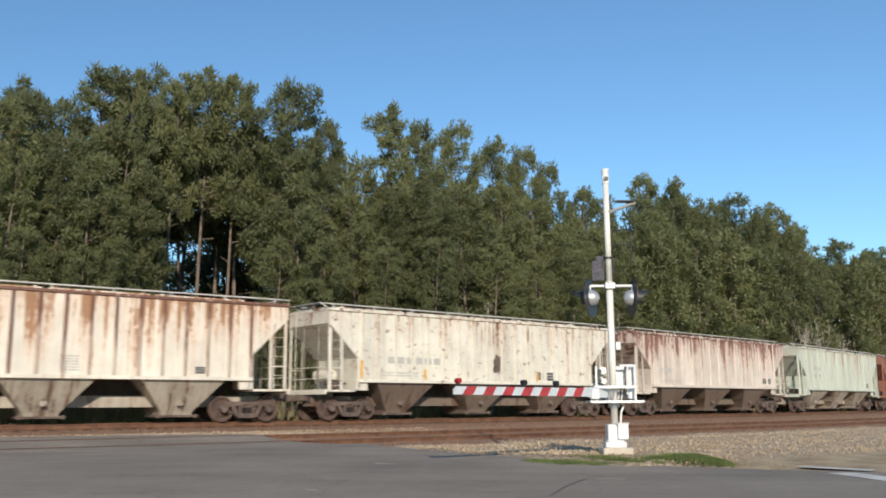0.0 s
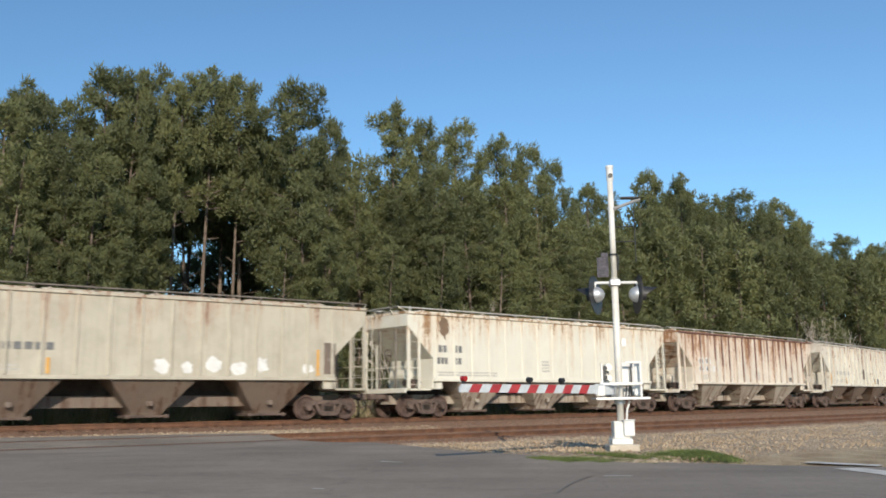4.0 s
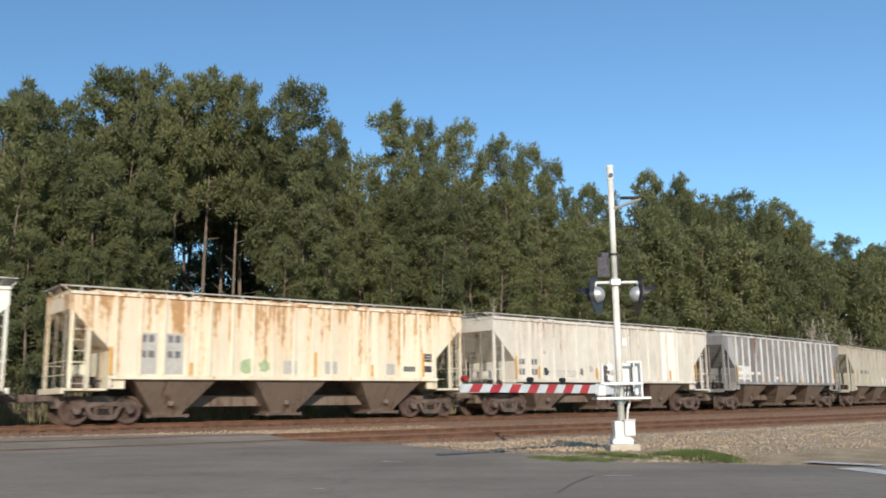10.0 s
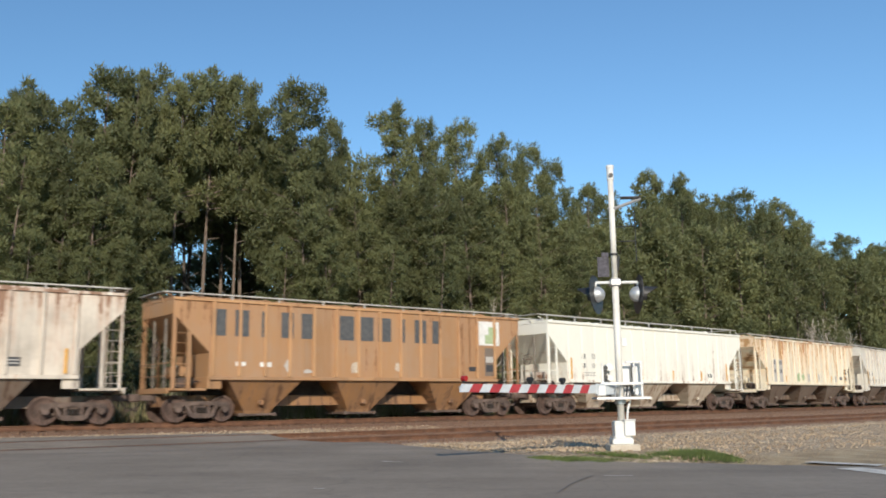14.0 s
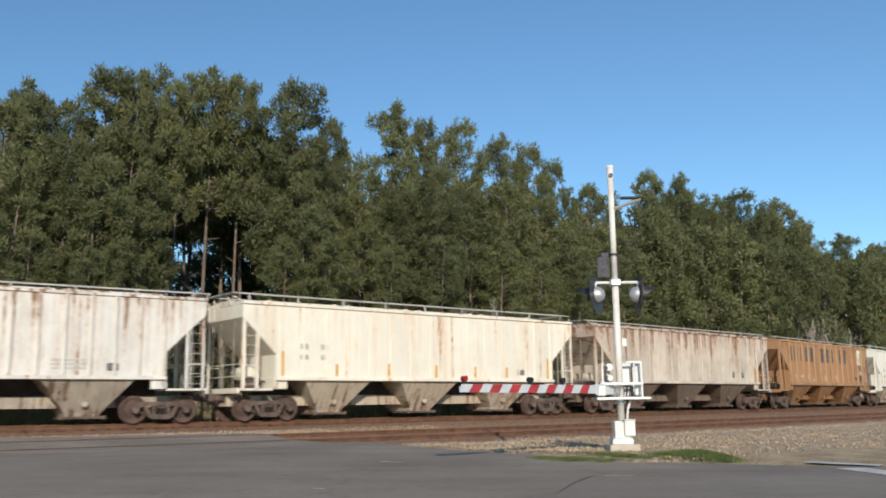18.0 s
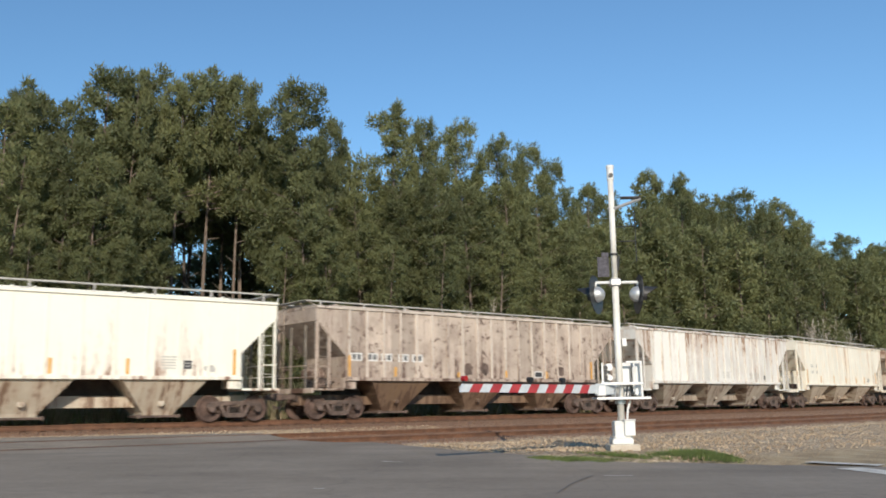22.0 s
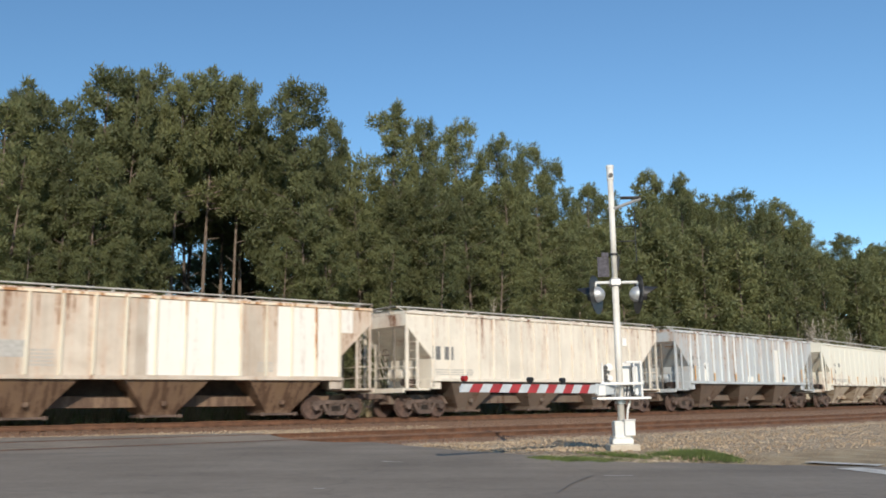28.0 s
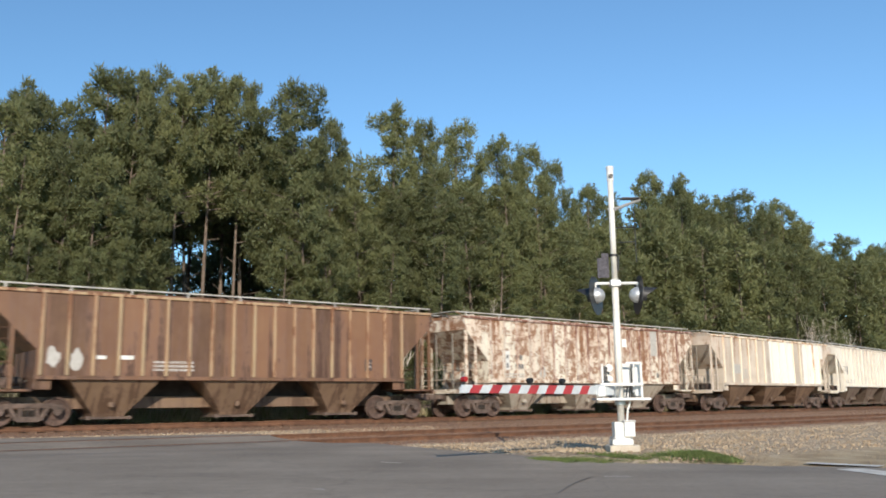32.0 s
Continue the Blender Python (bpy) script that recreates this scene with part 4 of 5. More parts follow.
M_BOARD = mottled("galvanised_grating", (0.34, 0.32, 0.29), (0.56, 0.54, 0.50), 2.0, 0.7, 0.2)
M_PALE = mottled("white_patch", (0.58, 0.57, 0.54), (0.78, 0.77, 0.74), 5.0, 0.6, 0, 0)
M_AMBER = mottled("amber_reflector", (0.55, 0.27, 0.05), (0.72, 0.40, 0.10), 5.0, 0.5, 0, 0)
M_SLOPE = mottled("dark_end_steel", (0.10, 0.085, 0.07), (0.27, 0.24, 0.205), 1.2, 0.9, 0, 0.3, 12)
LOW, LONG = 0.97, 1.0175       # from the drawn heights and places along the side to the true ones
SIDE_Y = 1.52
MESHES = {}


def kept(key, make):
    """A mesh made once and shared by all the cars."""
    if key not in MESHES:
        bm = make()
        if key not in ("wheelset", "sframe", "spring", "bolster"):
            for v in bm.verts:
                v.co.z *= LOW
        me = bpy.data.meshes.new(key)
        bm.normal_update()
        bm.to_mesh(me)
        bm.free()
        me.materials.append(None)
        MESHES[key] = me
    return MESHES[key]


def shell(half):
    """The hopper body: upright sides, ends cut back along the slope sheets."""
    bm = bmesh.new()
    side = [(-half, 4.44), (half, 4.44), (half, 3.84), (half - 1.37, 2.49), (half - 1.37, 1.60), (-half + 1.37, 1.60), (-half + 1.37, 2.49), (-half, 3.84)]
    prism(bm, side, -SIDE_Y, SIDE_Y)
    return bm


def roof(half):
    bm = bmesh.new()
    n = 8
    rings = []
    for x in (-half - 0.02, half + 0.02):
        ring = [bm.verts.new((x, -SIDE_Y - 0.05 + (2 * SIDE_Y + 0.1) * i / n, 4.445 + 0.13 * math.sin(i / n * math.pi))) for i in range(n + 1)]
        ring += [bm.verts.new((x, SIDE_Y + 0.05, 4.36)), bm.verts.new((x, -SIDE_Y - 0.05, 4.36))]
        rings.append(ring)
    k = len(rings[0])
    for i in range(k):
        j = (i + 1) % k
        bm.faces.new((rings[0][i], rings[0][j], rings[1][j], rings[1][i]))
    bm.faces.new(rings[0][::-1])
    bm.faces.new(rings[1])
    bmesh.ops.recalc_face_normals(bm, faces=bm.faces[:])
    return bm


def running_board(half, tall=0.0):
    """Walkways on the roof's two edges with their supports and end crossings."""
    rows = []
    for y in (-1.18, 0.82):
        rows.append((-half - 0.25, half + 0.25, y, y + 0.36, 4.66 + tall, 4.685 + tall))
        rows.append((-half - 0.25, half + 0.25, y, y + 0.02, 4.635 + tall, 4.66 + tall))
    for x in (-half - 0.25, half - 0.1):
        rows.append((x, x + 0.35, -1.18, 1.18, 4.66 + tall, 4.685 + tall))
    for x in np.linspace(-half + 0.4, half - 0.4, 9):
        rows += [(x - 0.03, x + 0.03, -1.19, -1.15, 4.46, 4.66 + tall), (x - 0.03, x + 0.03, 1.15, 1.19, 4.46, 4.66 + tall)]
    return boxes(*rows)


def bay(top_half, bottom_half=0.53, z0=0.26, z1=1.60):
    """One hopper bay: a funnel with a rounded waist plate."""
    bm = bmesh.new()
    rings = []
    for z, hx, hy in ((z1, top_half, 1.46), (z1 - 0.18, top_half - 0.14, 1.44), (z0 + 0.12, bottom_half + 0.03, 0.80), (z0, bottom_half, 0.75)):
        rings.append([bm.verts.new(v) for v in ((-hx, -hy, z), (hx, -hy, z), (hx, hy, z), (-hx, hy, z))])
    for p, q in zip(rings, rings[1:]):
        for i in range(4):
            j = (i + 1) % 4
            bm.faces.new((p[i], p[j], q[j], q[i]))
    bm.faces.new(rings[0])
    bm.faces.new(rings[-1][::-1])
    bmesh.ops.recalc_face_normals(bm, faces=bm.faces[:])
    return bm


def side_frame():
    """Cast truck side frame: arched top, spring window, dropped belly, journal boxes."""
    bm = bmesh.new()
    prism(bm, [(-1.05, 0.50), (-1.0, 0.66), (-0.60, 0.72), (0.60, 0.72), (1.0, 0.66), (1.05, 0.50), (0.80, 0.46), (0.62, 0.58), (-0.62, 0.58), (-0.80, 0.46)], -0.07, 0.07)
    prism(bm, [(-0.64, 0.62), (-0.42, 0.20), (-0.30, 0.14), (0.30, 0.14), (0.42, 0.20), (0.64, 0.62), (0.50, 0.62), (0.34, 0.30), (-0.34, 0.30), (-0.50, 0.62)], -0.075, 0.075)
    for x in (-0.864, 0.864):
        rod(bm, (x, -0.12, 0.46), (x, 0.09, 0.46), 0.13, sides=12)
    for x in (-0.30, 0.22):
        box(bm, x, x + 0.08, -0.06, 0.06, 0.30, 0.60)
    return bm


def spring():
    """One coil spring, as a ridged column."""
    bm = bmesh.new()
    rings = [[bm.verts.new((math.cos(j * math.tau / 8) * r, math.sin(j * math.tau / 8) * r, 0.30 + k * 0.024)) for j in range(8)] for k, r in enumerate([0.062, 0.042] * 5)]
    for p, q in zip(rings, rings[1:]):
        for j in range(8):
            bm.faces.new((p[j], p[(j + 1) % 8], q[(j + 1) % 8], q[j]))
    return bm


def wheelset():
    """Two flanged wheels with dished plates on their axle; the axle lies along y at the origin."""
    bm = bmesh.new()
    sides = 28
    for m in (-1, 1):
        prof = [(0.10, 0.84), (0.13, 0.80), (0.30, 0.765), (0.385, 0.79), (0.40, 0.83), (0.452, 0.83), (0.457, 0.735), (0.484, 0.715), (0.47, 0.695), (0.40, 0.70), (0.30, 0.72), (0.12, 0.70)]
        rings = []
        for i in range(sides):
            a = i * math.tau / sides
            rings.append([bm.verts.new((math.cos(a) * r, m * y, math.sin(a) * r)) for r, y in prof])
        for i in range(sides):
            p, q = rings[i], rings[(i + 1) % sides]
            for j in range(len(prof) - 1):
                bm.faces.new((p[j], p[j + 1], q[j + 1], q[j]))
    rod(bm, (0, -0.95, 0), (0, 0.95, 0), 0.085, sides=12)
    for i in range(4):     # cast lugs on the plate
        a = i * math.tau / 4
        for m in (-1, 1):
            rod(bm, (math.cos(a) * 0.22, m * 0.76, math.sin(a) * 0.22), (math.cos(a) * 0.22, m * 0.80, math.sin(a) * 0.22), 0.03, sides=6)
    bmesh.ops.recalc_face_normals(bm, faces=bm.faces[:])
    return bm


def ladder(width, z0, z1, gap=0.36):
    bm = bmesh.new()
    for x in (-width / 2, width / 2):
        box(bm, x - 0.015, x + 0.015, -0.012, 0.012, z0, z1)
    z = z0 + 0.2
    while z < z1 - 0.05:
        rod(bm, (-width / 2, 0, z), (width / 2, 0, z), 0.008, sides=5)
        z += gap
    return bm


def coupler():
    bm = bmesh.new()
    box(bm, 0.0, 0.62, -0.09, 0.09, 0.78, 0.98, 0.02)
    box(bm, 0.55, 0.86, -0.16, 0.14, 0.74, 1.02, 0.04)
    box(bm, -0.25, 0.05, -0.24, 0.24, 0.70, 1.06, 0.02)
    rod(bm, (0.2, -0.05, 1.0), (0.15, -0.7, 0.95), 0.014, sides=5)
    rod(bm, (0.3, -0.28, 0.80), (0.55, -0.26, 0.42), 0.026, sides=6)
    rod(bm, (0.55, -0.26, 0.42), (0.85, -0.2, 0.55), 0.026, sides=6)
    return bm


def hopper_car(spec):
    """A covered hopper. spec: body length, paint, and what sets the car apart."""
    half, tall = spec["half"], spec.get("tall", 0.0)
    h = round(half * 20) / 20
    car = new("hopper_car")
    tagged(car, spec["label"], "freight car", "covered hopper cars of the train")
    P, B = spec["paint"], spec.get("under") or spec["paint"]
    part("body", kept(f"body{h}", lambda: shell(h)), P, car)
    part("roof", kept(f"roof{h}", lambda: roof(h)), P, car)
    part("running_board", kept(f"board{h}{tall}", lambda: running_board(h, tall)), spec.get("board") or M_BOARD, car, "grating walkway along the roof")
    for x in (-5.4, -1.8, 1.8, 5.4):
        part("hatch_cover", kept("hatch", lambda: boxes((-1.7, 1.7, -0.32, 0.32, 4.54, 4.66), (-1.5, -1.42, -0.36, 0.36, 4.6, 4.70), (1.42, 1.5, -0.36, 0.36, 4.6, 4.70), bevel=0.02)), P, car).location.x = x
    # outside posts
    n = spec.get("posts", 14)
    deep = spec.get("deep", 0.075)
    xs = np.linspace(-half + 1.49, half - 1.49, n)
    RB = spec.get("rib") or P
    for x in xs:
        for y, name in ((-1, "near"), (1, "far")):
            me = kept(f"post{name}{deep}", lambda: boxes((-0.05, 0.05, *sorted((y * (SIDE_Y - 0.005), y * (SIDE_Y + deep))), 1.64, 4.36), bevel=0.018))
            part("side_post", me, RB, car).location.x = x
    for y in (-1, 1):
        part("side_sill", kept(f"sill{h}{y}", lambda: boxes((-h + 1.36, h - 1.36, *sorted((y * (SIDE_Y - 0.1), y * (SIDE_Y + 0.10))), 1.50, 1.63), bevel=0.012)), spec.get("sill") or P, car)
        part("top_chord", kept(f"chord{h}{y}", lambda: boxes((-h, h, *sorted((y * (SIDE_Y - 0.02), y * (SIDE_Y + 0.07))), 4.34, 4.44), bevel=0.012)), spec.get("rib") or P, car)
    # bays
    count = spec.get("bays", 3)
    pitch, top = (4.45, 1.55) if count == 3 else (3.35, 1.3)
    for i in range(count):
        x = (i - (count - 1) / 2) * pitch
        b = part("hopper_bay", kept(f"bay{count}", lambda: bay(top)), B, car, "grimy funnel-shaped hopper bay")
        b.location.x = x
        part("outlet_gate", kept("gate", lambda: boxes((-0.62, 0.62, -0.82, 0.82, 0.19, 0.27), (-0.75, -0.60, -0.86, -0.80, 0.17, 0.30), (0.60, 0.75, -0.86, -0.80, 0.17, 0.30), bevel=0.008)), M_TRUCK, b)
        part("vibrator_bracket", kept("vibr", lambda: rod(box(bmesh.new(), -0.10, 0.10, -1.10, -1.02, 0.60, 0.76, 0.01), (0, -1.13, 0.68), (0, -1.09, 0.68), 0.09, sides=12)), B, b)
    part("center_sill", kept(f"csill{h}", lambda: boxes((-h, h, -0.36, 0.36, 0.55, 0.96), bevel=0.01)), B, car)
    # added dark sheet that stands in for the shade between the bays
    part("center_plate", kept(f"cplate{h}", lambda: boxes((-h + 1.25, h - 1.25, -0.10, 0.10, 0.96, 1.60))), M_DARK, car)
    # ends
    for e in (-1, 1):
        turn = pose(0, 0, 0, 0, 0, 0 if e > 0 else 180)
        side = e     # the near side lies at -y
        pl = part("end_platform", kept(f"plat{h}", lambda: boxes((h - 1.30, h + 0.12, -1.45, 1.45, 1.12, 1.20), (h + 0.06, h + 0.14, -1.5, 1.5, 1.02, 1.22), (h - 1.52, h - 1.32, -1.5, 1.5, 1.2, 1.62), bevel=0.01)), spec.get("end") or P, car)
        pl.matrix_basis = turn
        for y in (-1.46, 1.46):
            part("end_sill_bracket", kept("esb", lambda: boxes((-0.25, 0.22, -0.04, 0.04, 1.18, 1.58), bevel=0.01)), spec.get("end") or P, car).matrix_basis = turn @ pose(h - 1.6, y, 0)
        for y in (-1.46, 1.46):
            for x in (h - 0.06, h - 0.64):
                top_z = 3.86 if x > h - 0.3 else 3.30
                part("end_post", kept(f"ep{top_z}", lambda: boxes((-0.045, 0.045, -0.045, 0.045, 1.18, top_z), bevel=0.008)), spec.get("end") or P, car).matrix_basis = turn @ pose(x, y, 0)
        part("slope_sheet", kept(f"slope{h}", lambda: prism(bmesh.new(), [(h - 0.015, 3.82), (h + 0.0, 3.83), (h - 1.35, 2.474), (h - 1.365, 2.48)], -SIDE_Y + 0.02, SIDE_Y - 0.02)), P, car, "sloping end sheet in shade").matrix_basis = turn
        part("end_bulkhead", kept(f"bulk{h}", lambda: boxes((h - 1.37, h - 1.355, -SIDE_Y + 0.02, SIDE_Y - 0.02, 1.62, 2.47))), P, car, "upright end wall under the slope").matrix_basis = turn
        # inner end posts, darker than the car's paint
        for y in (-0.55, 0.55):
            part("end_post", kept("epm", lambda: boxes((-0.035, 0.035, -0.035, 0.035, 1.18, 3.86), bevel=0.006)), M_SLOPE, car).matrix_basis = turn @ pose(h - 0.12, y, 0)
        lad = part("ladder", kept("ladder", lambda: ladder(0.42, 1.16, 3.66)), spec.get("end") or P, car, "end ladder with rungs")
        lad.matrix_basis = turn @ pose(h - 0.32, -e * 1.52, 0)
        part("ladder", kept("ladder2", lambda: ladder(0.42, 1.18, 4.6)), spec.get("end") or P, car).matrix_basis = turn @ pose(h + 0.03, e * 1.12, 0) @ pose(0, 0, 0, 0, 0, 90)
        part("handrail", kept(f"hr{h}", lambda: rods(((h + 0.05, -1.4, 2.1), (h + 0.05, 1.4, 2.1), 0.016), ((h + 0.05, -1.4, 1.65), (h + 0.05, 1.4, 1.65), 0.016), ((h - 0.64, -1.5, 2.05), (h, -1.5, 2.05), 0.014), ((h - 0.64, 1.5, 2.05), (h, 1.5, 2.05), 0.014))), spec.get("end") or P, car).matrix_basis = turn
        for y in (-1, 1):
            part("roof_corner_rail", kept(f"rcr{h}{y}", lambda: rods(((h + 0.22, y * 1.15, 4.66), (h - 0.05, y * 1.5, 4.40), 0.018))), spec.get("end") or P, car).matrix_basis = turn
            part("roof_stay", kept(f"rst{h}{y}", lambda: rods(((h + 0.2, y * 0.6, 4.66), (h, y * 0.6, 4.3), 0.018))), spec.get("end") or P, car).matrix_basis = turn
        part("coupler", kept("coupler", coupler), M_TRUCK, car, "rusty knuckle coupler with brake hose").matrix_basis = turn @ pose(h, 0, 0)
    part("brake_wheel", kept("bwheel", lambda: rods(*[((-0.0, math.cos(i * math.tau / 10) * 0.26, math.sin(i * math.tau / 10) * 0.26), (0.0, math.cos((i + 1) * math.tau / 10) * 0.26, math.sin((i + 1) * math.tau / 10) * 0.26), 0.018) for i in range(10)], ((0, -0.26, 0), (0, 0.26, 0), 0.012), ((0, 0, -0.26), (0, 0, 0.26), 0.012), ((0, 0, 0), (0.14, 0, 0), 0.03))), M_TRUCK, car).location = (-half - 0.10, -0.28, 2.55)
    part("brake_cylinder", kept("bcyl", lambda: rods(((-0.35, 0, 0), (0.35, 0, 0), 0.15), ((0.35, 0, 0), (0.75, 0, 0.02), 0.03), sides=14)), M_DARK, car).location = (-half + 0.75, -0.75, 1.42)
    part("air_reservoir", kept("ares", lambda: rods(((0, -0.5, 0), (0, 0.5, 0), 0.24), ((0, -0.55, 0), (0, -0.5, 0), 0.15), ((0, 0.5, 0), (0, 0.55, 0), 0.15), sides=16)), spec.get("end") or P, car, "air tank on the end platform").location = (-half + 0.72, -0.1, 1.75)
    part("control_valve", kept("valve", lambda: boxes((-0.14, 0.14, -0.16, 0.16, 0, 0.34), (-0.08, 0.08, -0.22, -0.14, 0.06, 0.26), bevel=0.02)), M_TRUCK, car).location = (-half + 0.48, -1.05, 1.2)
    # trucks
    for e in (-1, 1):
        tr = part("truck", kept("bolster", lambda: boxes((-0.17, 0.17, -1.0, 1.0, 0.50, 0.70), (-0.30, 0.30, -0.30, 0.30, 0.70, 0.80), (-0.62, -0.52, -0.9, 0.9, 0.30, 0.38), (0.52, 0.62, -0.9, 0.9, 0.30, 0.38), bevel=0.012)), M_TRUCK, car, "rusty two-axle truck")
        tr.location = (e * (half - 1.35), 0, 0)
        for y in (-0.99, 0.99):
            part("side_frame", kept("sframe", side_frame), M_TRUCK, tr).location.y = y
            for x in (-0.15, 0.0, 0.15):
                part("spring", kept("spring", spring), M_DARK, tr).location = (x, y, 0)
        for x in (-0.864, 0.864):
            ws = part("wheelset", kept("wheelset", wheelset), M_WHEEL, tr, "rusty flanged wheelset")
            ws.location = (x, 0, 0.457)
            WHEELS.append(ws)
    # lettering and patches on the near side
    y = -SIDE_Y - 0.004
    for kind, x0, x1, z0, z1, mat, n in spec.get("marks", ()):
        x0, x1, z0, z1 = x0 * LONG, x1 * LONG, z0 * LOW, z1 * LOW
        if kind == "rows":          # lines of small stencil bars
            bm = bmesh.new()
            rr = random.Random(int(abs(x0) * 100 + z0 * 10))
            for k in range(n):
                u, zz = x0, z1 - (k + 0.8) * (z1 - z0) / n
                while u < x1 - 0.03:
                    l = rr.uniform(0.04, 0.15)
                    box(bm, u, min(u + l, x1), y - 0.002, y, zz, zz + (z1 - z0) / n * 0.6)
                    u += l + 0.035
            tagged(part("stencil", bm, mat, car, "small stencilled lines too worn to read"), kind="stuff")
        elif kind == "word":        # a row of letter-sized bars
            w = (x1 - x0) / n
            for i in range(n):
                part("stencil", boxes((x0 + i * w + w * 0.14, x0 + (i + 1) * w - w * 0.14, y - 0.006, y, z0, z1)), mat, car)
        elif kind == "blob":        # a ragged spray-painted shape
            bm = bmesh.new()
            rr = random.Random(int(abs(x0) * 100 + z0 * 10))
            cx, cz = (x0 + x1) / 2, (z0 + z1) / 2
            ring = []
            for i in range(14):
                a, k = i * math.tau / 14, rr.uniform(0.65, 1.1)
                ring.append(bm.verts.new((cx + math.cos(a) * k * (x1 - x0) / 2, y - 0.002, cz + math.sin(a) * k * (z1 - z0) / 2)))
            bm.faces.new(ring)
            part("graffiti", bm, mat, car, "ragged spray-painted patch")
        elif kind == "reflector":
            part("reflector", boxes((x0 - 0.055, x0 + 0.055, -SIDE_Y - deep - 0.006, -SIDE_Y - deep - 0.001, z0, z1)), mat, car, "orange reflector strip")
        else:
            part(kind, boxes((x0, x1, y - 0.003 * n, y, z0, z1)), mat, car)
    return car


WHEELS, CARS = [], []
CREAM, WHITE, GREY = (0.74, 0.69, 0.55), (0.72, 0.69, 0.62), (0.42, 0.41, 0.39)
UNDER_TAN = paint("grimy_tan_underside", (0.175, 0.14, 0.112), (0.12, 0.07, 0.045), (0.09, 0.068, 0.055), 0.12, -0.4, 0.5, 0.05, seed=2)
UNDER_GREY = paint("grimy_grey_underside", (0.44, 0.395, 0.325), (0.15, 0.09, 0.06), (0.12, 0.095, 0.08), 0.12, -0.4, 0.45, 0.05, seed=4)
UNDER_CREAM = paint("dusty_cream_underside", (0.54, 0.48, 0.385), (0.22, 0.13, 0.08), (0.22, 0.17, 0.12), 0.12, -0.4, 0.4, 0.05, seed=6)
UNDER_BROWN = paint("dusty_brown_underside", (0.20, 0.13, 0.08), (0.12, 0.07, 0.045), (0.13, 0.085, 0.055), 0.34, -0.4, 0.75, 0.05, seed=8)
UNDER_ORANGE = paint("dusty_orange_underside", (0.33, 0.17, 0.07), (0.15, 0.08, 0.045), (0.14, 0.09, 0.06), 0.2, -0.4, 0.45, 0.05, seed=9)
M_BOARD_DARK = mottled("dark_grating", (0.10, 0.085, 0.07), (0.24, 0.21, 0.18), 3.0, 0.8, 0.3)


def word(x0, x1, z0, z1, n, mat=None):
    return [("word", x0, x1, z0, z1, mat or M_STENCIL, n)]


def patch(x0, x1, z0, z1, mat=None, name="patch", n=1):
    return [(name, x0, x1, z0, z1, mat or M_PALE, n)]


def panel(x0, x1, z0, z1):
    """A black data panel with pale lines in it."""
    return [("data_panel", x0, x1, z0, z1, M_PANEL, 1), ("data_line", x0 + 0.05, x1 - 0.05, z0 + (z1 - z0) * 0.28, z0 + (z1 - z0) * 0.40, M_FADED, 2),
            ("data_line", x0 + 0.05, x1 - 0.05, z0 + (z1 - z0) * 0.62, z0 + (z1 - z0) * 0.74, M_FADED, 2)]


def lines(x0, x1, z0, z1, n, mat=None):
    return [("rows", x0, x1, z0, z1, mat or M_FADED, n)]


def blob(x0, x1, z0, z1, mat=None):
    return [("blob", x0, x1, z0, z1, mat or M_PALE, 1)]


def reflectors(*spots):
    return [("reflector", x, x, 1.68, z, M_AMBER, 1) for x, z in spots]


def car(rear, front, label, body, under, rust=None, **spec):
    spec.update(half=(front - rear) / 2, label=label, paint=body, under=under)
    ob = hopper_car(spec)
    CARS.append((ob, (rear + front) / 2))
    return ob


RUST, ORANGE, RED_RUST = (0.22, 0.085, 0.035), (0.46, 0.19, 0.05), (0.20, 0.065, 0.035)
M_LETTER = mottled("faded_blue_black_letters", (0.05, 0.055, 0.06), (0.11, 0.11, 0.11), 6.0, 0.7, 0, 0)
M_GREEN = mottled("faded_green_paint", (0.28, 0.36, 0.20), (0.42, 0.50, 0.30), 6.0, 0.7, 0, 0)
M_CLEAN = paint("clean_white_repaint", (0.80, 0.78, 0.72), RUST, streak=0.0, top=0.1, grime=0.05, panels=0.02, seed=31)
RUSTY_RIB = paint("rust_streaked_ribs", (0.52, 0.44, 0.36), (0.16, 0.055, 0.03), streak=0.66, top=1.0, grime=0.3, seed=32)
RED_RIB = paint("red_rust_ribs", (0.58, 0.50, 0.42), RED_RUST, streak=0.55, top=0.5, grime=0.35, blotch=1.0, seed=33)
CREAM_RIB = paint("cream_ribs", (0.76, 0.70, 0.56), ORANGE, streak=0.2, top=0.6, grime=0.1, seed=34)
PALE_RIB = paint("pale_ribs", (0.60, 0.60, 0.59), RUST, streak=0.08, grime=0.2, seed=9)
TAN_RIB = paint("tan_ribs", (0.40, 0.29, 0.17), RUST, streak=0.4, top=0.3, grime=0.35, seed=24)
DIRTY_RIB = paint("dirty_white_ribs", (0.62, 0.54, 0.46), (0.14, 0.08, 0.055), streak=0.2, top=-0.2, grime=0.35, blotch=0.6, seed=36)
ORANGE_RIB = paint("orange_tan_ribs", (0.50, 0.28, 0.13), (0.24, 0.11, 0.042), streak=0.2, top=0.2, grime=0.25, seed=37)
BLUE_RIB = paint("pale_blue_ribs", (0.66, 0.70, 0.71), RUST, streak=0.1, grime=0.1, seed=35)

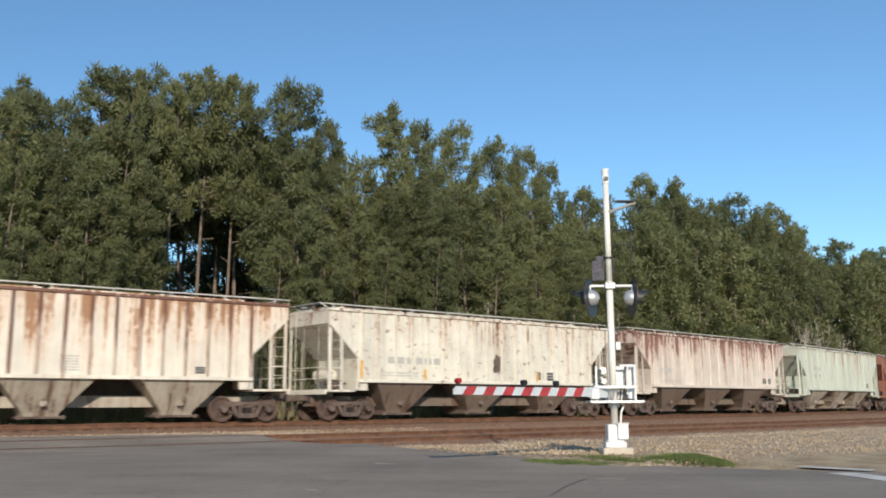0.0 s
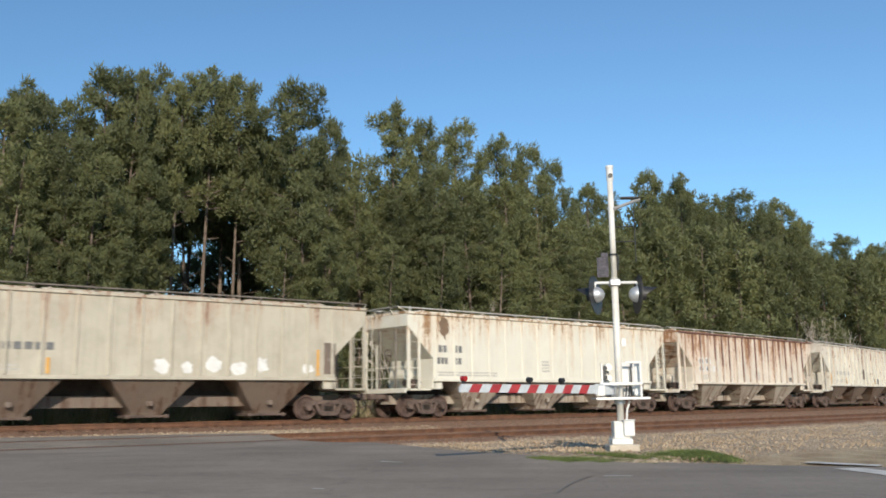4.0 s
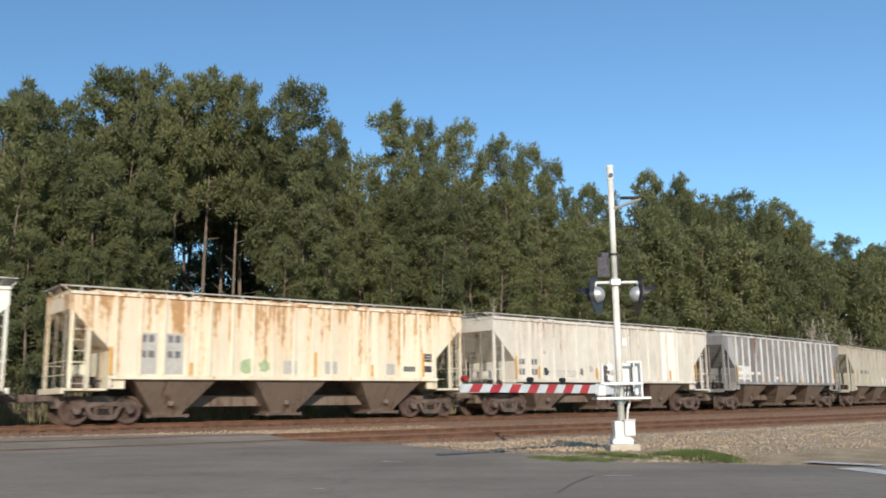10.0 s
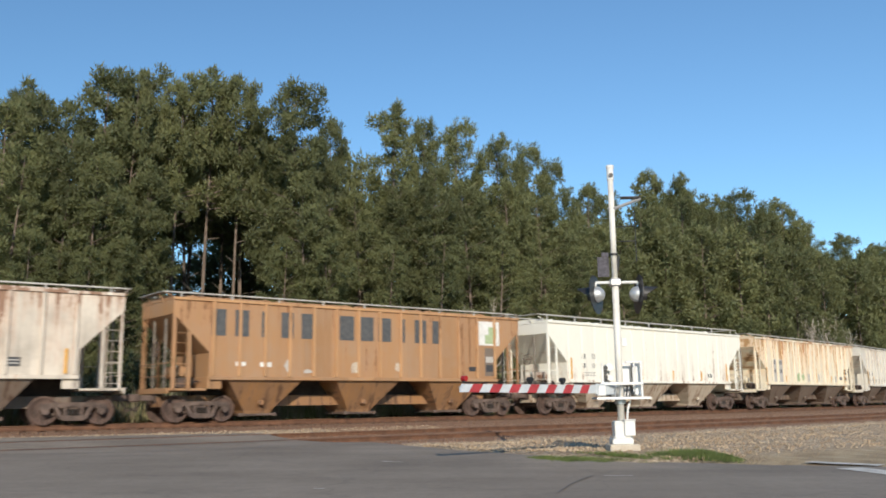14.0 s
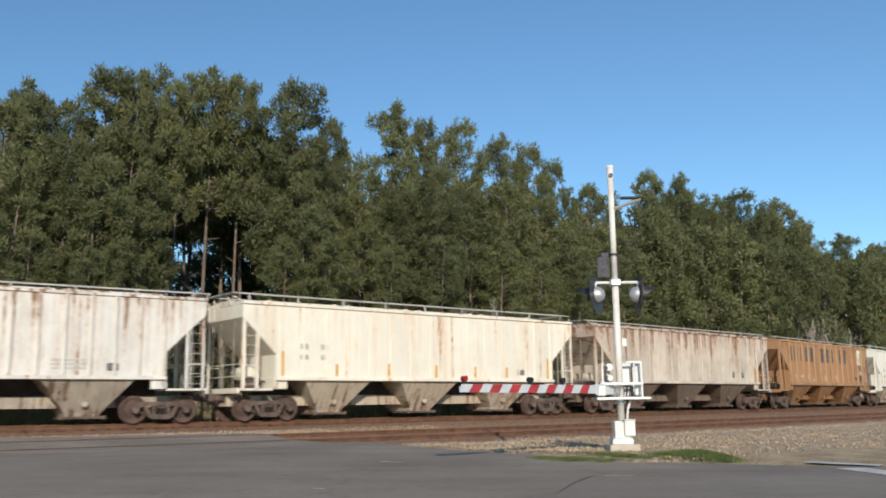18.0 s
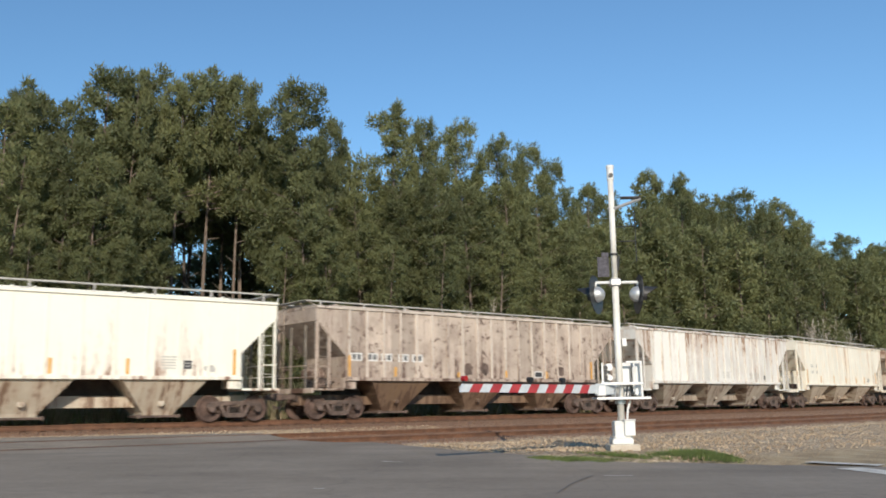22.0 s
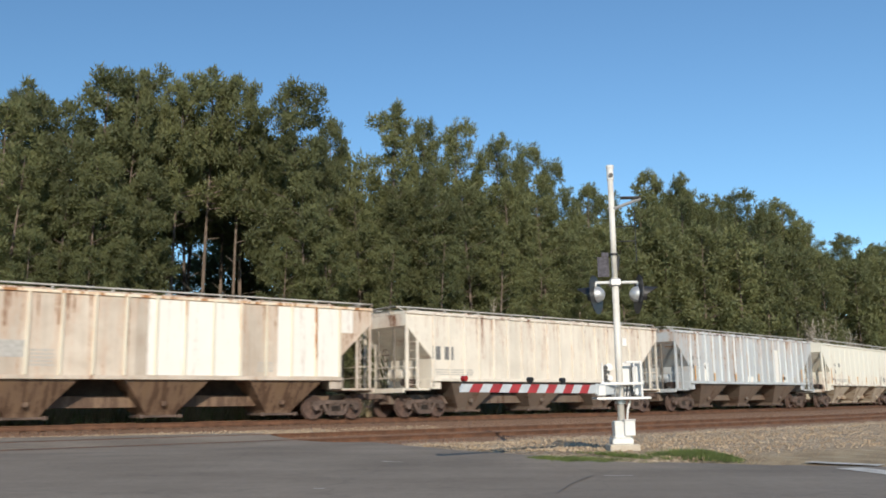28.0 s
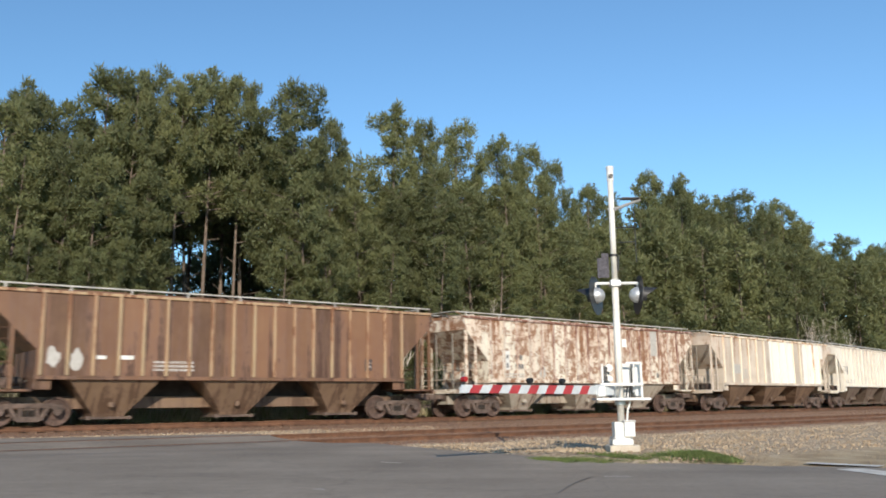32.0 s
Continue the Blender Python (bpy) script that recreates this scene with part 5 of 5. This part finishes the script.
# from the head of the train to its tail: places of the rear and front ends along the train
car(71.67, 88.25, "rust-red covered hopper car", paint("red_car", (0.30, 0.12, 0.08), RUST, streak=0.4, grime=0.4, seed=1), UNDER_TAN, marks=panel(5.3, 5.8, 1.8, 2.2))
car(53.23, 69.94, "pale grey-green covered hopper car", paint("green_white_car", (0.55, 0.58, 0.49), RUST, streak=0.15, grime=0.2, seed=2), UNDER_GREY, posts=15,
    marks=word(-5.9, -4.2, 2.9, 3.15, 4, M_FADED) + word(-5.9, -4.2, 2.4, 2.65, 4, M_FADED) + panel(5.3, 5.8, 1.8, 2.1))
car(34.49, 51.10, "pinkish white covered hopper car with rust along the roof", paint("pink_white_car", (0.66, 0.58, 0.50), RED_RUST, streak=0.34, top=0.8, grime=0.25, seed=3), UNDER_TAN, posts=15,
    marks=word(-6.0, -4.6, 2.3, 2.55, 4, M_FADED) + panel(5.2, 5.65, 1.85, 2.15) + panel(5.9, 6.2, 1.85, 2.15) + lines(-5.9, -4.0, 1.75, 1.95, 2))
car(15.87, 32.38, "dirty white covered hopper car with rust spots", paint("spotted_white_car", (0.70, 0.66, 0.56), RUST, streak=0.16, top=0.5, grime=0.24, blotch=0.75, seed=4), UNDER_TAN, posts=17,
    marks=word(-5.4, -2.6, 2.3, 2.58, 6, M_FADED) + panel(3.1, 3.45, 1.75, 2.1) + panel(3.7, 4.2, 1.72, 2.1) + reflectors((-6.65, 2.4), (-3.5, 2.1), (3.0, 2.1)) + blob(0.3, 0.9, 1.9, 2.9, M_TRUCK) + lines(-5.9, -3.8, 1.75, 1.98, 2))
car(-2.41, 14.23, "white covered hopper car with brown rust streaks", paint("rust_streaked_car", (0.72, 0.66, 0.56), (0.36, 0.165, 0.065), streak=0.44, top=0.6, grime=0.22, seed=5), UNDER_GREY, posts=18, rib=RUSTY_RIB,
    marks=patch(-6.17, -5.62, 2.62, 3.0) + patch(-5.45, -4.88, 2.64, 3.03) + patch(-6.17, -5.62, 2.22, 2.54) + patch(-5.45, -4.9, 2.22, 2.54) + patch(-4.7, -4.3, 2.22, 2.54)
    + [(k, a, b, z0, z1, m, 2) for k, a, b, z0, z1, m, _ in word(-6.08, -5.7, 2.70, 2.92, 2) + word(-5.36, -4.96, 2.72, 2.94, 2) + word(-6.08, -5.7, 2.28, 2.48, 2) + word(-5.36, -4.98, 2.28, 2.48, 2)]
    + panel(4.72, 5.06, 1.74, 1.98) + lines(0.3, 0.9, 1.75, 2.3, 6) + lines(-6.0, -4.9, 1.75, 2.05, 3))
car(-20.92, -3.65, "clean cream-white covered hopper car", paint("clean_cream_car", (0.70, 0.67, 0.57), (0.34, 0.18, 0.07), streak=0.16, top=0.75, grime=0.1, panels=0.04, seed=6), UNDER_GREY, posts=15, deep=0.035,
    marks=word(-6.92, -6.42, 2.76, 3.06, 2) + word(-6.08, -5.58, 2.76, 3.06, 2) + word(-6.98, -6.38, 2.25, 2.53, 3) + word(-6.08, -5.62, 2.25, 2.53, 2) + panel(4.71, 5.23, 1.93, 2.23) + lines(-6.9, -3.6, 1.72, 1.95, 2) + lines(-0.75, -0.28, 1.96, 2.54, 4) + blob(-6.9, -6.3, 3.3, 4.3, UNDER_BROWN))
car(-39.44, -22.86, "beige-grey covered hopper car with white graffiti along the sill", paint("beige_car", (0.50, 0.46, 0.37), RUST, (0.20, 0.165, 0.12), streak=0.06, grime=0.4, panels=0.06, seed=7), UNDER_TAN, posts=14, deep=0.05, board=M_BOARD_DARK,
    marks=word(-5.4, -3.2, 2.45, 2.7, 7) + patch(6.34, 6.82, 1.75, 2.98, UNDER_TAN, n=2) + patch(6.4, 6.76, 2.2, 2.92) + panel(6.42, 6.74, 2.2, 2.42) + reflectors((6.06, 2.7), (-6.2, 2.7), (-3.4, 2.2))
    + blob(5.4, 5.93, 1.73, 2.13) + blob(3.55, 4.1, 1.72, 2.38) + blob(2.6, 3.3, 1.68, 2.2) + blob(1.7, 2.35, 1.7, 2.36) + blob(0.85, 1.3, 1.7, 2.18) + blob(-0.1, 0.5, 1.7, 2.3) + lines(-6.0, -4.2, 1.75, 2.0, 2))
car(-58.06, -41.17, "dull grey covered hopper car with pale ribs", paint("grey_car", (0.345, 0.34, 0.335), (0.15, 0.115, 0.095), (0.115, 0.098, 0.088), streak=0.24, top=-0.1, grime=0.75, panels=0.45, seed=8), UNDER_TAN, rib=PALE_RIB, posts=18, deep=0.10,
    marks=patch(-6.75, -6.0, 1.8, 2.62) + patch(-5.82, -5.18, 1.8, 2.6) + patch(-4.98, -4.67, 2.1, 2.26) + patch(-4.24, -3.8, 2.1, 2.28) + blob(-1.75, -1.34, 1.81, 2.05) + [(k, a, b, z0, z1, m, 2) for k, a, b, z0, z1, m, _ in word(-6.7, -6.1, 2.3, 2.5, 2, M_FADED) + word(-6.7, -6.1, 1.9, 2.1, 2, M_FADED) + word(-5.76, -5.26, 1.9, 2.1, 2, M_FADED)]
    + panel(4.31, 4.74, 1.92, 2.2) + panel(5.04, 5.45, 1.93, 2.2) + patch(6.0, 6.2, 2.39, 3.0, M_PANEL) + reflectors((-6.9, 2.65), (-3.58, 2.15), (-1.12, 2.12), (1.57, 2.12), (4.1, 2.13), (6.95, 2.7)))
car(-76.48, -59.69, "cream covered hopper car with graffiti along the sill", paint("cream_car", (0.68, 0.64, 0.56), RUST, (0.26, 0.20, 0.16), streak=0.1, top=0.3, grime=0.24, panels=0.12, seed=10), UNDER_TAN, posts=18,
    marks=word(-6.76, -6.3, 2.32, 2.58, 2) + word(-5.95, -5.5, 2.32, 2.58, 2) + word(-6.76, -6.3, 1.84, 2.12, 2) + word(-5.95, -5.5, 1.84, 2.12, 2) + reflectors((-6.93, 2.7), (-5.45, 2.25), (-1.4, 2.22), (1.2, 2.2), (4.6, 2.2), (6.95, 2.65))
    + blob(-5.18, -4.7, 1.77, 2.2, M_PANEL) + blob(-2.6, -2.29, 1.79, 2.19, M_STENCIL) + blob(-2.1, -1.6, 2.0, 2.35, M_FADED) + blob(-1.1, 0.1, 1.75, 2.2, M_FADED) + patch(3.96, 5.44, 1.64, 4.34, M_CLEAN, "repainted_panel") + lines(-4.4, -2.9, 1.75, 2.1, 3) + lines(0.3, 1.0, 1.8, 2.3, 4) + blob(-5.14, -4.9, 2.8, 3.05, M_FADED))
car(-94.29, -78.18, "white covered hopper car stained with orange rust", paint("orange_stained_car", (0.76, 0.69, 0.54), (0.50, 0.26, 0.09), (0.30, 0.24, 0.17), streak=0.43, top=0.45, grime=0.15, seed=11), UNDER_TAN, posts=17, rib=CREAM_RIB,
    marks=patch(-5.72, -5.08, 1.68, 3.12, M_FADED) + patch(-4.82, -4.16, 1.68, 3.12, M_FADED) + [(k, a, b, z0, z1, m, 2) for k, a, b, z0, z1, m, _ in word(-5.64, -5.16, 2.8, 3.05, 2) + word(-4.74, -4.26, 2.8, 3.05, 2) + word(-5.68, -5.12, 2.26, 2.5, 3) + word(-4.76, -4.24, 2.26, 2.5, 3)]
    + blob(-2.1, -1.5, 1.73, 2.3, M_GREEN) + blob(-1.4, -0.9, 1.75, 2.3, M_GREEN) + patch(-0.38, 0.15, 1.74, 2.25, M_FADED) + patch(1.34, 1.87, 1.76, 2.25, M_FADED) + patch(3.98, 4.5, 1.76, 2.2, M_FADED) + patch(4.88, 5.5, 1.9, 2.11, M_STENCIL)
    + panel(5.95, 6.32, 2.32, 2.66) + patch(5.9, 6.36, 1.82, 2.22) + [("data_panel", 5.95, 6.32, 1.88, 2.14, M_PANEL, 2)] + reflectors((5.85, 2.7), (-6.6, 2.6), (-3.9, 2.1), (0.9, 2.6), (3.4, 2.15)))
car(-113.08, -95.99, "smooth pale cream covered hopper car", paint("pale_cream_car", (0.79, 0.77, 0.68), RUST, streak=0.0, top=-0.5, grime=0.04, panels=0.03, seed=12), UNDER_CREAM, posts=15, deep=0.018, tall=0.12,
    marks=word(-6.02, -5.74, 2.68, 2.92, 2) + word(-5.28, -4.98, 2.68, 2.94, 2, M_FADED) + word(-6.02, -5.74, 2.22, 2.46, 2) + word(-5.28, -4.9, 2.22, 2.46, 3, M_FADED) + lines(-6.0, -4.9, 1.8, 2.05, 2) + panel(4.8, 5.18, 1.85, 2.07)
    + reflectors((-6.8, 2.7), (-1.32, 2.2), (1.46, 2.2), (4.14, 2.2), (6.72, 2.65)))
car(-130.96, -114.84, "orange-brown covered hopper car with big faded lettering", paint("orange_brown_car", (0.375, 0.207, 0.097), (0.24, 0.11, 0.042), (0.34, 0.25, 0.18), streak=0.3, top=0.2, grime=0.45, panels=0.22, seed=13), UNDER_ORANGE, rib=ORANGE_RIB, posts=14, deep=0.10,
    marks=[("letter", a, b, 3.11, 4.09, M_LETTER, 2) for a, b in ((-6.52, -6.0), (-5.65, -5.12), (-4.62, -4.46), (-3.83, -3.33), (-3.0, -2.45), (-1.35, -0.7), (-0.42, 0.2), (0.42, 1.04), (1.44, 1.72), (2.2, 2.78), (3.1, 3.58))]
    + patch(5.6, 6.76, 3.12, 4.2) + blob(5.75, 6.2, 3.45, 3.95, M_GREEN) + [("emblem", 6.15, 6.6, 3.45, 3.95, M_GREEN, 2), ("emblem", 5.95, 6.4, 3.2, 3.6, M_GREEN, 3)] + patch(5.92, 6.42, 1.75, 3.0, UNDER_TAN) + [("data_panel", 5.97, 6.38, 1.94, 2.25, M_PANEL, 2), ("data_panel", 5.97, 6.38, 2.35, 2.62, M_FADED, 2)]
    + patch(5.02, 5.52, 1.95, 2.15, M_PANEL) + patch(-5.6, -5.22, 2.02, 2.17) + patch(-4.66, -4.2, 2.0, 2.17) + blob(-3.7, -3.4, 1.79, 2.3, M_FADED) + blob(-2.9, -2.5, 1.76, 1.95, M_FADED) + blob(-0.9, -0.4, 1.75, 2.3, UNDER_CREAM) + blob(1.2, 1.5, 1.9, 2.3, UNDER_CREAM))
car(-149.69, -132.50, "grey-white covered hopper car with brown staining", paint("stained_white_car", (0.62, 0.55, 0.46), (0.28, 0.14, 0.075), streak=0.34, top=0.6, grime=0.4, panels=0.15, seed=14), UNDER_TAN, posts=15,
    marks=word(-6.2, -5.0, 2.5, 2.8, 4, M_FADED) + panel(4.0, 4.4, 1.9, 2.2) + panel(5.0, 5.4, 1.9, 2.2) + reflectors((-6.85, 2.6), (6.7, 2.5)) + lines(-6.1, -4.4, 1.75, 2.0, 2))
car(-168.33, -151.25, "cream-white covered hopper car", paint("cream_white_car", (0.79, 0.745, 0.635), (0.42, 0.23, 0.10), streak=0.2, top=0.1, grime=0.1, panels=0.08, seed=15), UNDER_CREAM, posts=15, deep=0.02, tall=0.12,
    marks=word(-6.1, -5.7, 2.7, 2.92, 2, M_FADED) + word(-5.22, -4.86, 2.7, 2.92, 2, M_FADED) + word(-6.1, -5.7, 2.3, 2.5, 2, M_FADED) + word(-5.22, -4.9, 2.3, 2.5, 2, M_FADED) + panel(4.86, 5.25, 1.82, 2.06) + reflectors((6.73, 2.62), (-4.5, 2.15), (-2.09, 2.2), (0.28, 2.19), (2.39, 2.16), (4.2, 2.15), (-6.8, 2.6)))
car(-186.21, -169.58, "grey-white covered hopper car with rust runs", paint("grey_white_car", (0.70, 0.68, 0.63), (0.27, 0.135, 0.06), streak=0.36, top=0.25, grime=0.22, panels=0.08, seed=16), UNDER_GREY, posts=18,
    marks=patch(-6.72, -3.5, 1.66, 4.33, M_CLEAN, "repainted_panel") + panel(4.9, 5.25, 1.8, 2.05) + lines(0.2, 0.9, 1.85, 2.25, 4) + lines(3.2, 4.4, 1.8, 2.2, 3))
car(-205.21, -188.12, "weathered brown-white covered hopper car with graffiti", paint("brown_grime_car", (0.52, 0.43, 0.355), (0.12, 0.065, 0.045), (0.20, 0.145, 0.11), streak=0.24, top=-0.4, grime=0.6, panels=0.3, blotch=0.95, seed=17), UNDER_BROWN, rib=DIRTY_RIB, posts=18,
    marks=[m for a in (-6.84, -6.1, -5.42, -4.6, -3.88) for m in patch(a, a + 0.52, 2.3, 2.62) + [("stencil", a + 0.06, a + 0.22, 2.35, 2.57, M_STENCIL, 2), ("stencil", a + 0.29, a + 0.45, 2.35, 2.57, M_STENCIL, 2)]]
    + reflectors((-6.95, 2.5), (-4.78, 2.08), (-1.5, 1.91), (1.22, 2.0), (3.73, 2.0), (6.75, 2.5)) + patch(3.02, 3.52, 1.7, 2.0) + [("data_panel", 3.06, 3.48, 1.74, 1.96, M_PANEL, 2)] + blob(-1.2, -0.6, 1.75, 2.3, M_TRUCK) + blob(-0.3, 0.3, 1.75, 2.4, M_TRUCK) + blob(4.3, 5.0, 1.75, 2.3, M_TRUCK))
car(-223.71, -206.75, "pale cream covered hopper car with orange reflectors", paint("smooth_cream_car", (0.79, 0.765, 0.665), RUST, streak=0.0, top=-0.5, grime=0.04, panels=0.03, seed=18), UNDER_CREAM, posts=14, deep=0.018, tall=0.12,
    marks=word(-6.0, -5.74, 2.84, 3.08, 2) + word(-5.28, -4.96, 2.84, 3.1, 2) + word(-6.02, -5.72, 2.34, 2.58, 3) + panel(4.94, 5.23, 1.88, 2.18) + patch(-6.62, -6.4, 1.9, 2.02, M_STENCIL) + lines(4.2, 4.7, 1.85, 2.35, 5) + lines(-6.0, -3.4, 1.78, 2.0, 2)
    + reflectors((-6.76, 2.7), (-3.27, 2.2), (-1.32, 2.2), (0.68, 2.2), (3.07, 2.22), (6.75, 2.62)) + blob(5.6, 6.1, 1.75, 2.05, M_FADED))
car(-242.36, -225.44, "light blue-grey covered hopper car", paint("blue_grey_car", (0.48, 0.515, 0.535), (0.32, 0.17, 0.075), streak=0.24, top=0.35, grime=0.16, panels=0.12, seed=19), UNDER_TAN, rib=BLUE_RIB, posts=18, deep=0.09,
    marks=patch(2.96, 3.47, 1.65, 3.7, M_CLEAN, "repainted_panel") + patch(-0.57, 0.14, 1.64, 1.98, M_CLEAN) + patch(-6.19, -5.84, 1.66, 3.08, M_FADED) + patch(-5.47, -5.0, 1.66, 2.7, M_CLEAN) + patch(-6.95, -6.5, 1.66, 3.08, M_FADED)
    + [(k, a, b, z0, z1, m, 2) for k, a, b, z0, z1, m, _ in word(-6.9, -6.5, 2.8, 3.05, 2) + word(-6.16, -5.82, 2.8, 3.05, 2) + word(-6.95, -6.5, 2.35, 2.6, 2) + word(-6.16, -5.82, 2.35, 2.6, 2) + word(-5.42, -5.2, 2.35, 2.6, 1)]
    + patch(3.86, 4.32, 1.66, 2.1) + [("data_panel", 3.92, 4.28, 1.8, 2.02, M_PANEL, 2)] + patch(5.43, 5.86, 1.66, 1.98, M_FADED) + reflectors((-4.5, 2.13), (-2.09, 2.13), (0.65, 2.15), (3.82, 2.15), (6.45, 2.52), (-6.55, 2.5)))
car(-260.65, -243.92, "pinkish cream covered hopper car", paint("pink_cream_car", (0.76, 0.70, 0.60), RUST, streak=0.12, top=0.4, grime=0.16, panels=0.1, seed=20), UNDER_TAN, posts=17,
    marks=patch(-6.83, -6.42, 2.43, 3.0, M_STENCIL) + patch(-6.18, -5.71, 2.43, 3.0, M_STENCIL) + lines(-6.8, -4.6, 1.75, 2.05, 3) + panel(5.2, 5.6, 1.85, 2.1))
car(-278.42, -262.17, "tan and white covered hopper car with repainted panels", paint("patchy_white_car", (0.61, 0.53, 0.44), (0.30, 0.16, 0.085), (0.28, 0.20, 0.14), streak=0.28, top=0.3, grime=0.45, panels=0.2, seed=21), UNDER_BROWN, rib=CREAM_RIB, posts=14,
    marks=patch(-0.78, 2.6, 1.66, 4.33, M_CLEAN, "repainted_panel") + patch(3.95, 6.5, 1.66, 4.33, M_CLEAN, "repainted_panel") + patch(6.6, 7.1, 3.4, 4.33, M_CLEAN, "repainted_panel") + patch(-5.4, -4.5, 2.2, 2.75, M_FADED) + lines(-4.4, -3.7, 1.9, 2.5, 5) + lines(3.2, 3.8, 1.8, 2.2, 4))
car(-297.11, -280.22, "white covered hopper car heavily streaked with red rust", paint("red_streaked_car", (0.74, 0.68, 0.57), (0.29, 0.125, 0.055), streak=0.44, top=0.35, grime=0.25, blotch=1.5, seed=22), UNDER_GREY, rib=RED_RIB, posts=18,
    marks=patch(-6.12, -5.68, 2.1, 2.96) + [(k, a, b, z0, z1, m, 2) for k, a, b, z0, z1, m, _ in word(-6.07, -5.73, 2.6, 2.78, 2) + word(-6.07, -5.73, 2.18, 2.4, 2)] + word(-5.35, -4.85, 2.56, 2.78, 2) + word(-5.35, -4.8, 2.14, 2.36, 3) + blob(-3.8, -3.32, 1.72, 2.28, M_FADED) + lines(-6.0, -4.8, 1.72, 1.95, 2) + panel(5.0, 5.3, 1.85, 2.1) + patch(4.6, 5.1, 3.0, 4.33, M_FADED))
car(-315.59, -298.88, "brown covered hopper car with pale ribs", paint("brown_car", (0.165, 0.083, 0.046), (0.085, 0.04, 0.025), (0.30, 0.18, 0.09), streak=0.36, top=-0.2, grime=0.24, panels=0.55, seed=23), UNDER_BROWN, rib=TAN_RIB, posts=18, deep=0.10,
    marks=blob(-6.6, -6.15, 1.82, 2.6, M_FADED) + blob(-5.9, -5.45, 1.82, 2.57, M_FADED) + patch(-5.05, -4.75, 2.2, 2.32) + patch(-4.39, -3.86, 2.2, 2.34) + panel(5.06, 5.37, 1.94, 2.41) + lines(-3.2, -1.8, 1.8, 2.2, 3))


# ---- what moves ----
def run(t):
    """How far the train has gone: it slows a little."""
    return 10.073 * t - 0.0028 * t * t


def motions():
    times = [i * 0.5 for i in range(65)]
    for ob, at in CARS:
        rows = []
        for t in times:
            s = at + run(t)
            p = along(s, FAR_TRACK)
            rows.append((t, pose(p.x, p.y, 0.0, 0, 0, heading(s))))
        walk(ob, rows)
    beat = [i / 15 for i in range(481)]
    turns = [math.degrees(run(t) / 0.457) for t in beat]
    for ws in WHEELS:
        x, y, z = ws.location
        walk(ws, [(t, pose(x, y, z, 0, a % 360, 0)) for t, a in zip(beat, turns)])


motions()
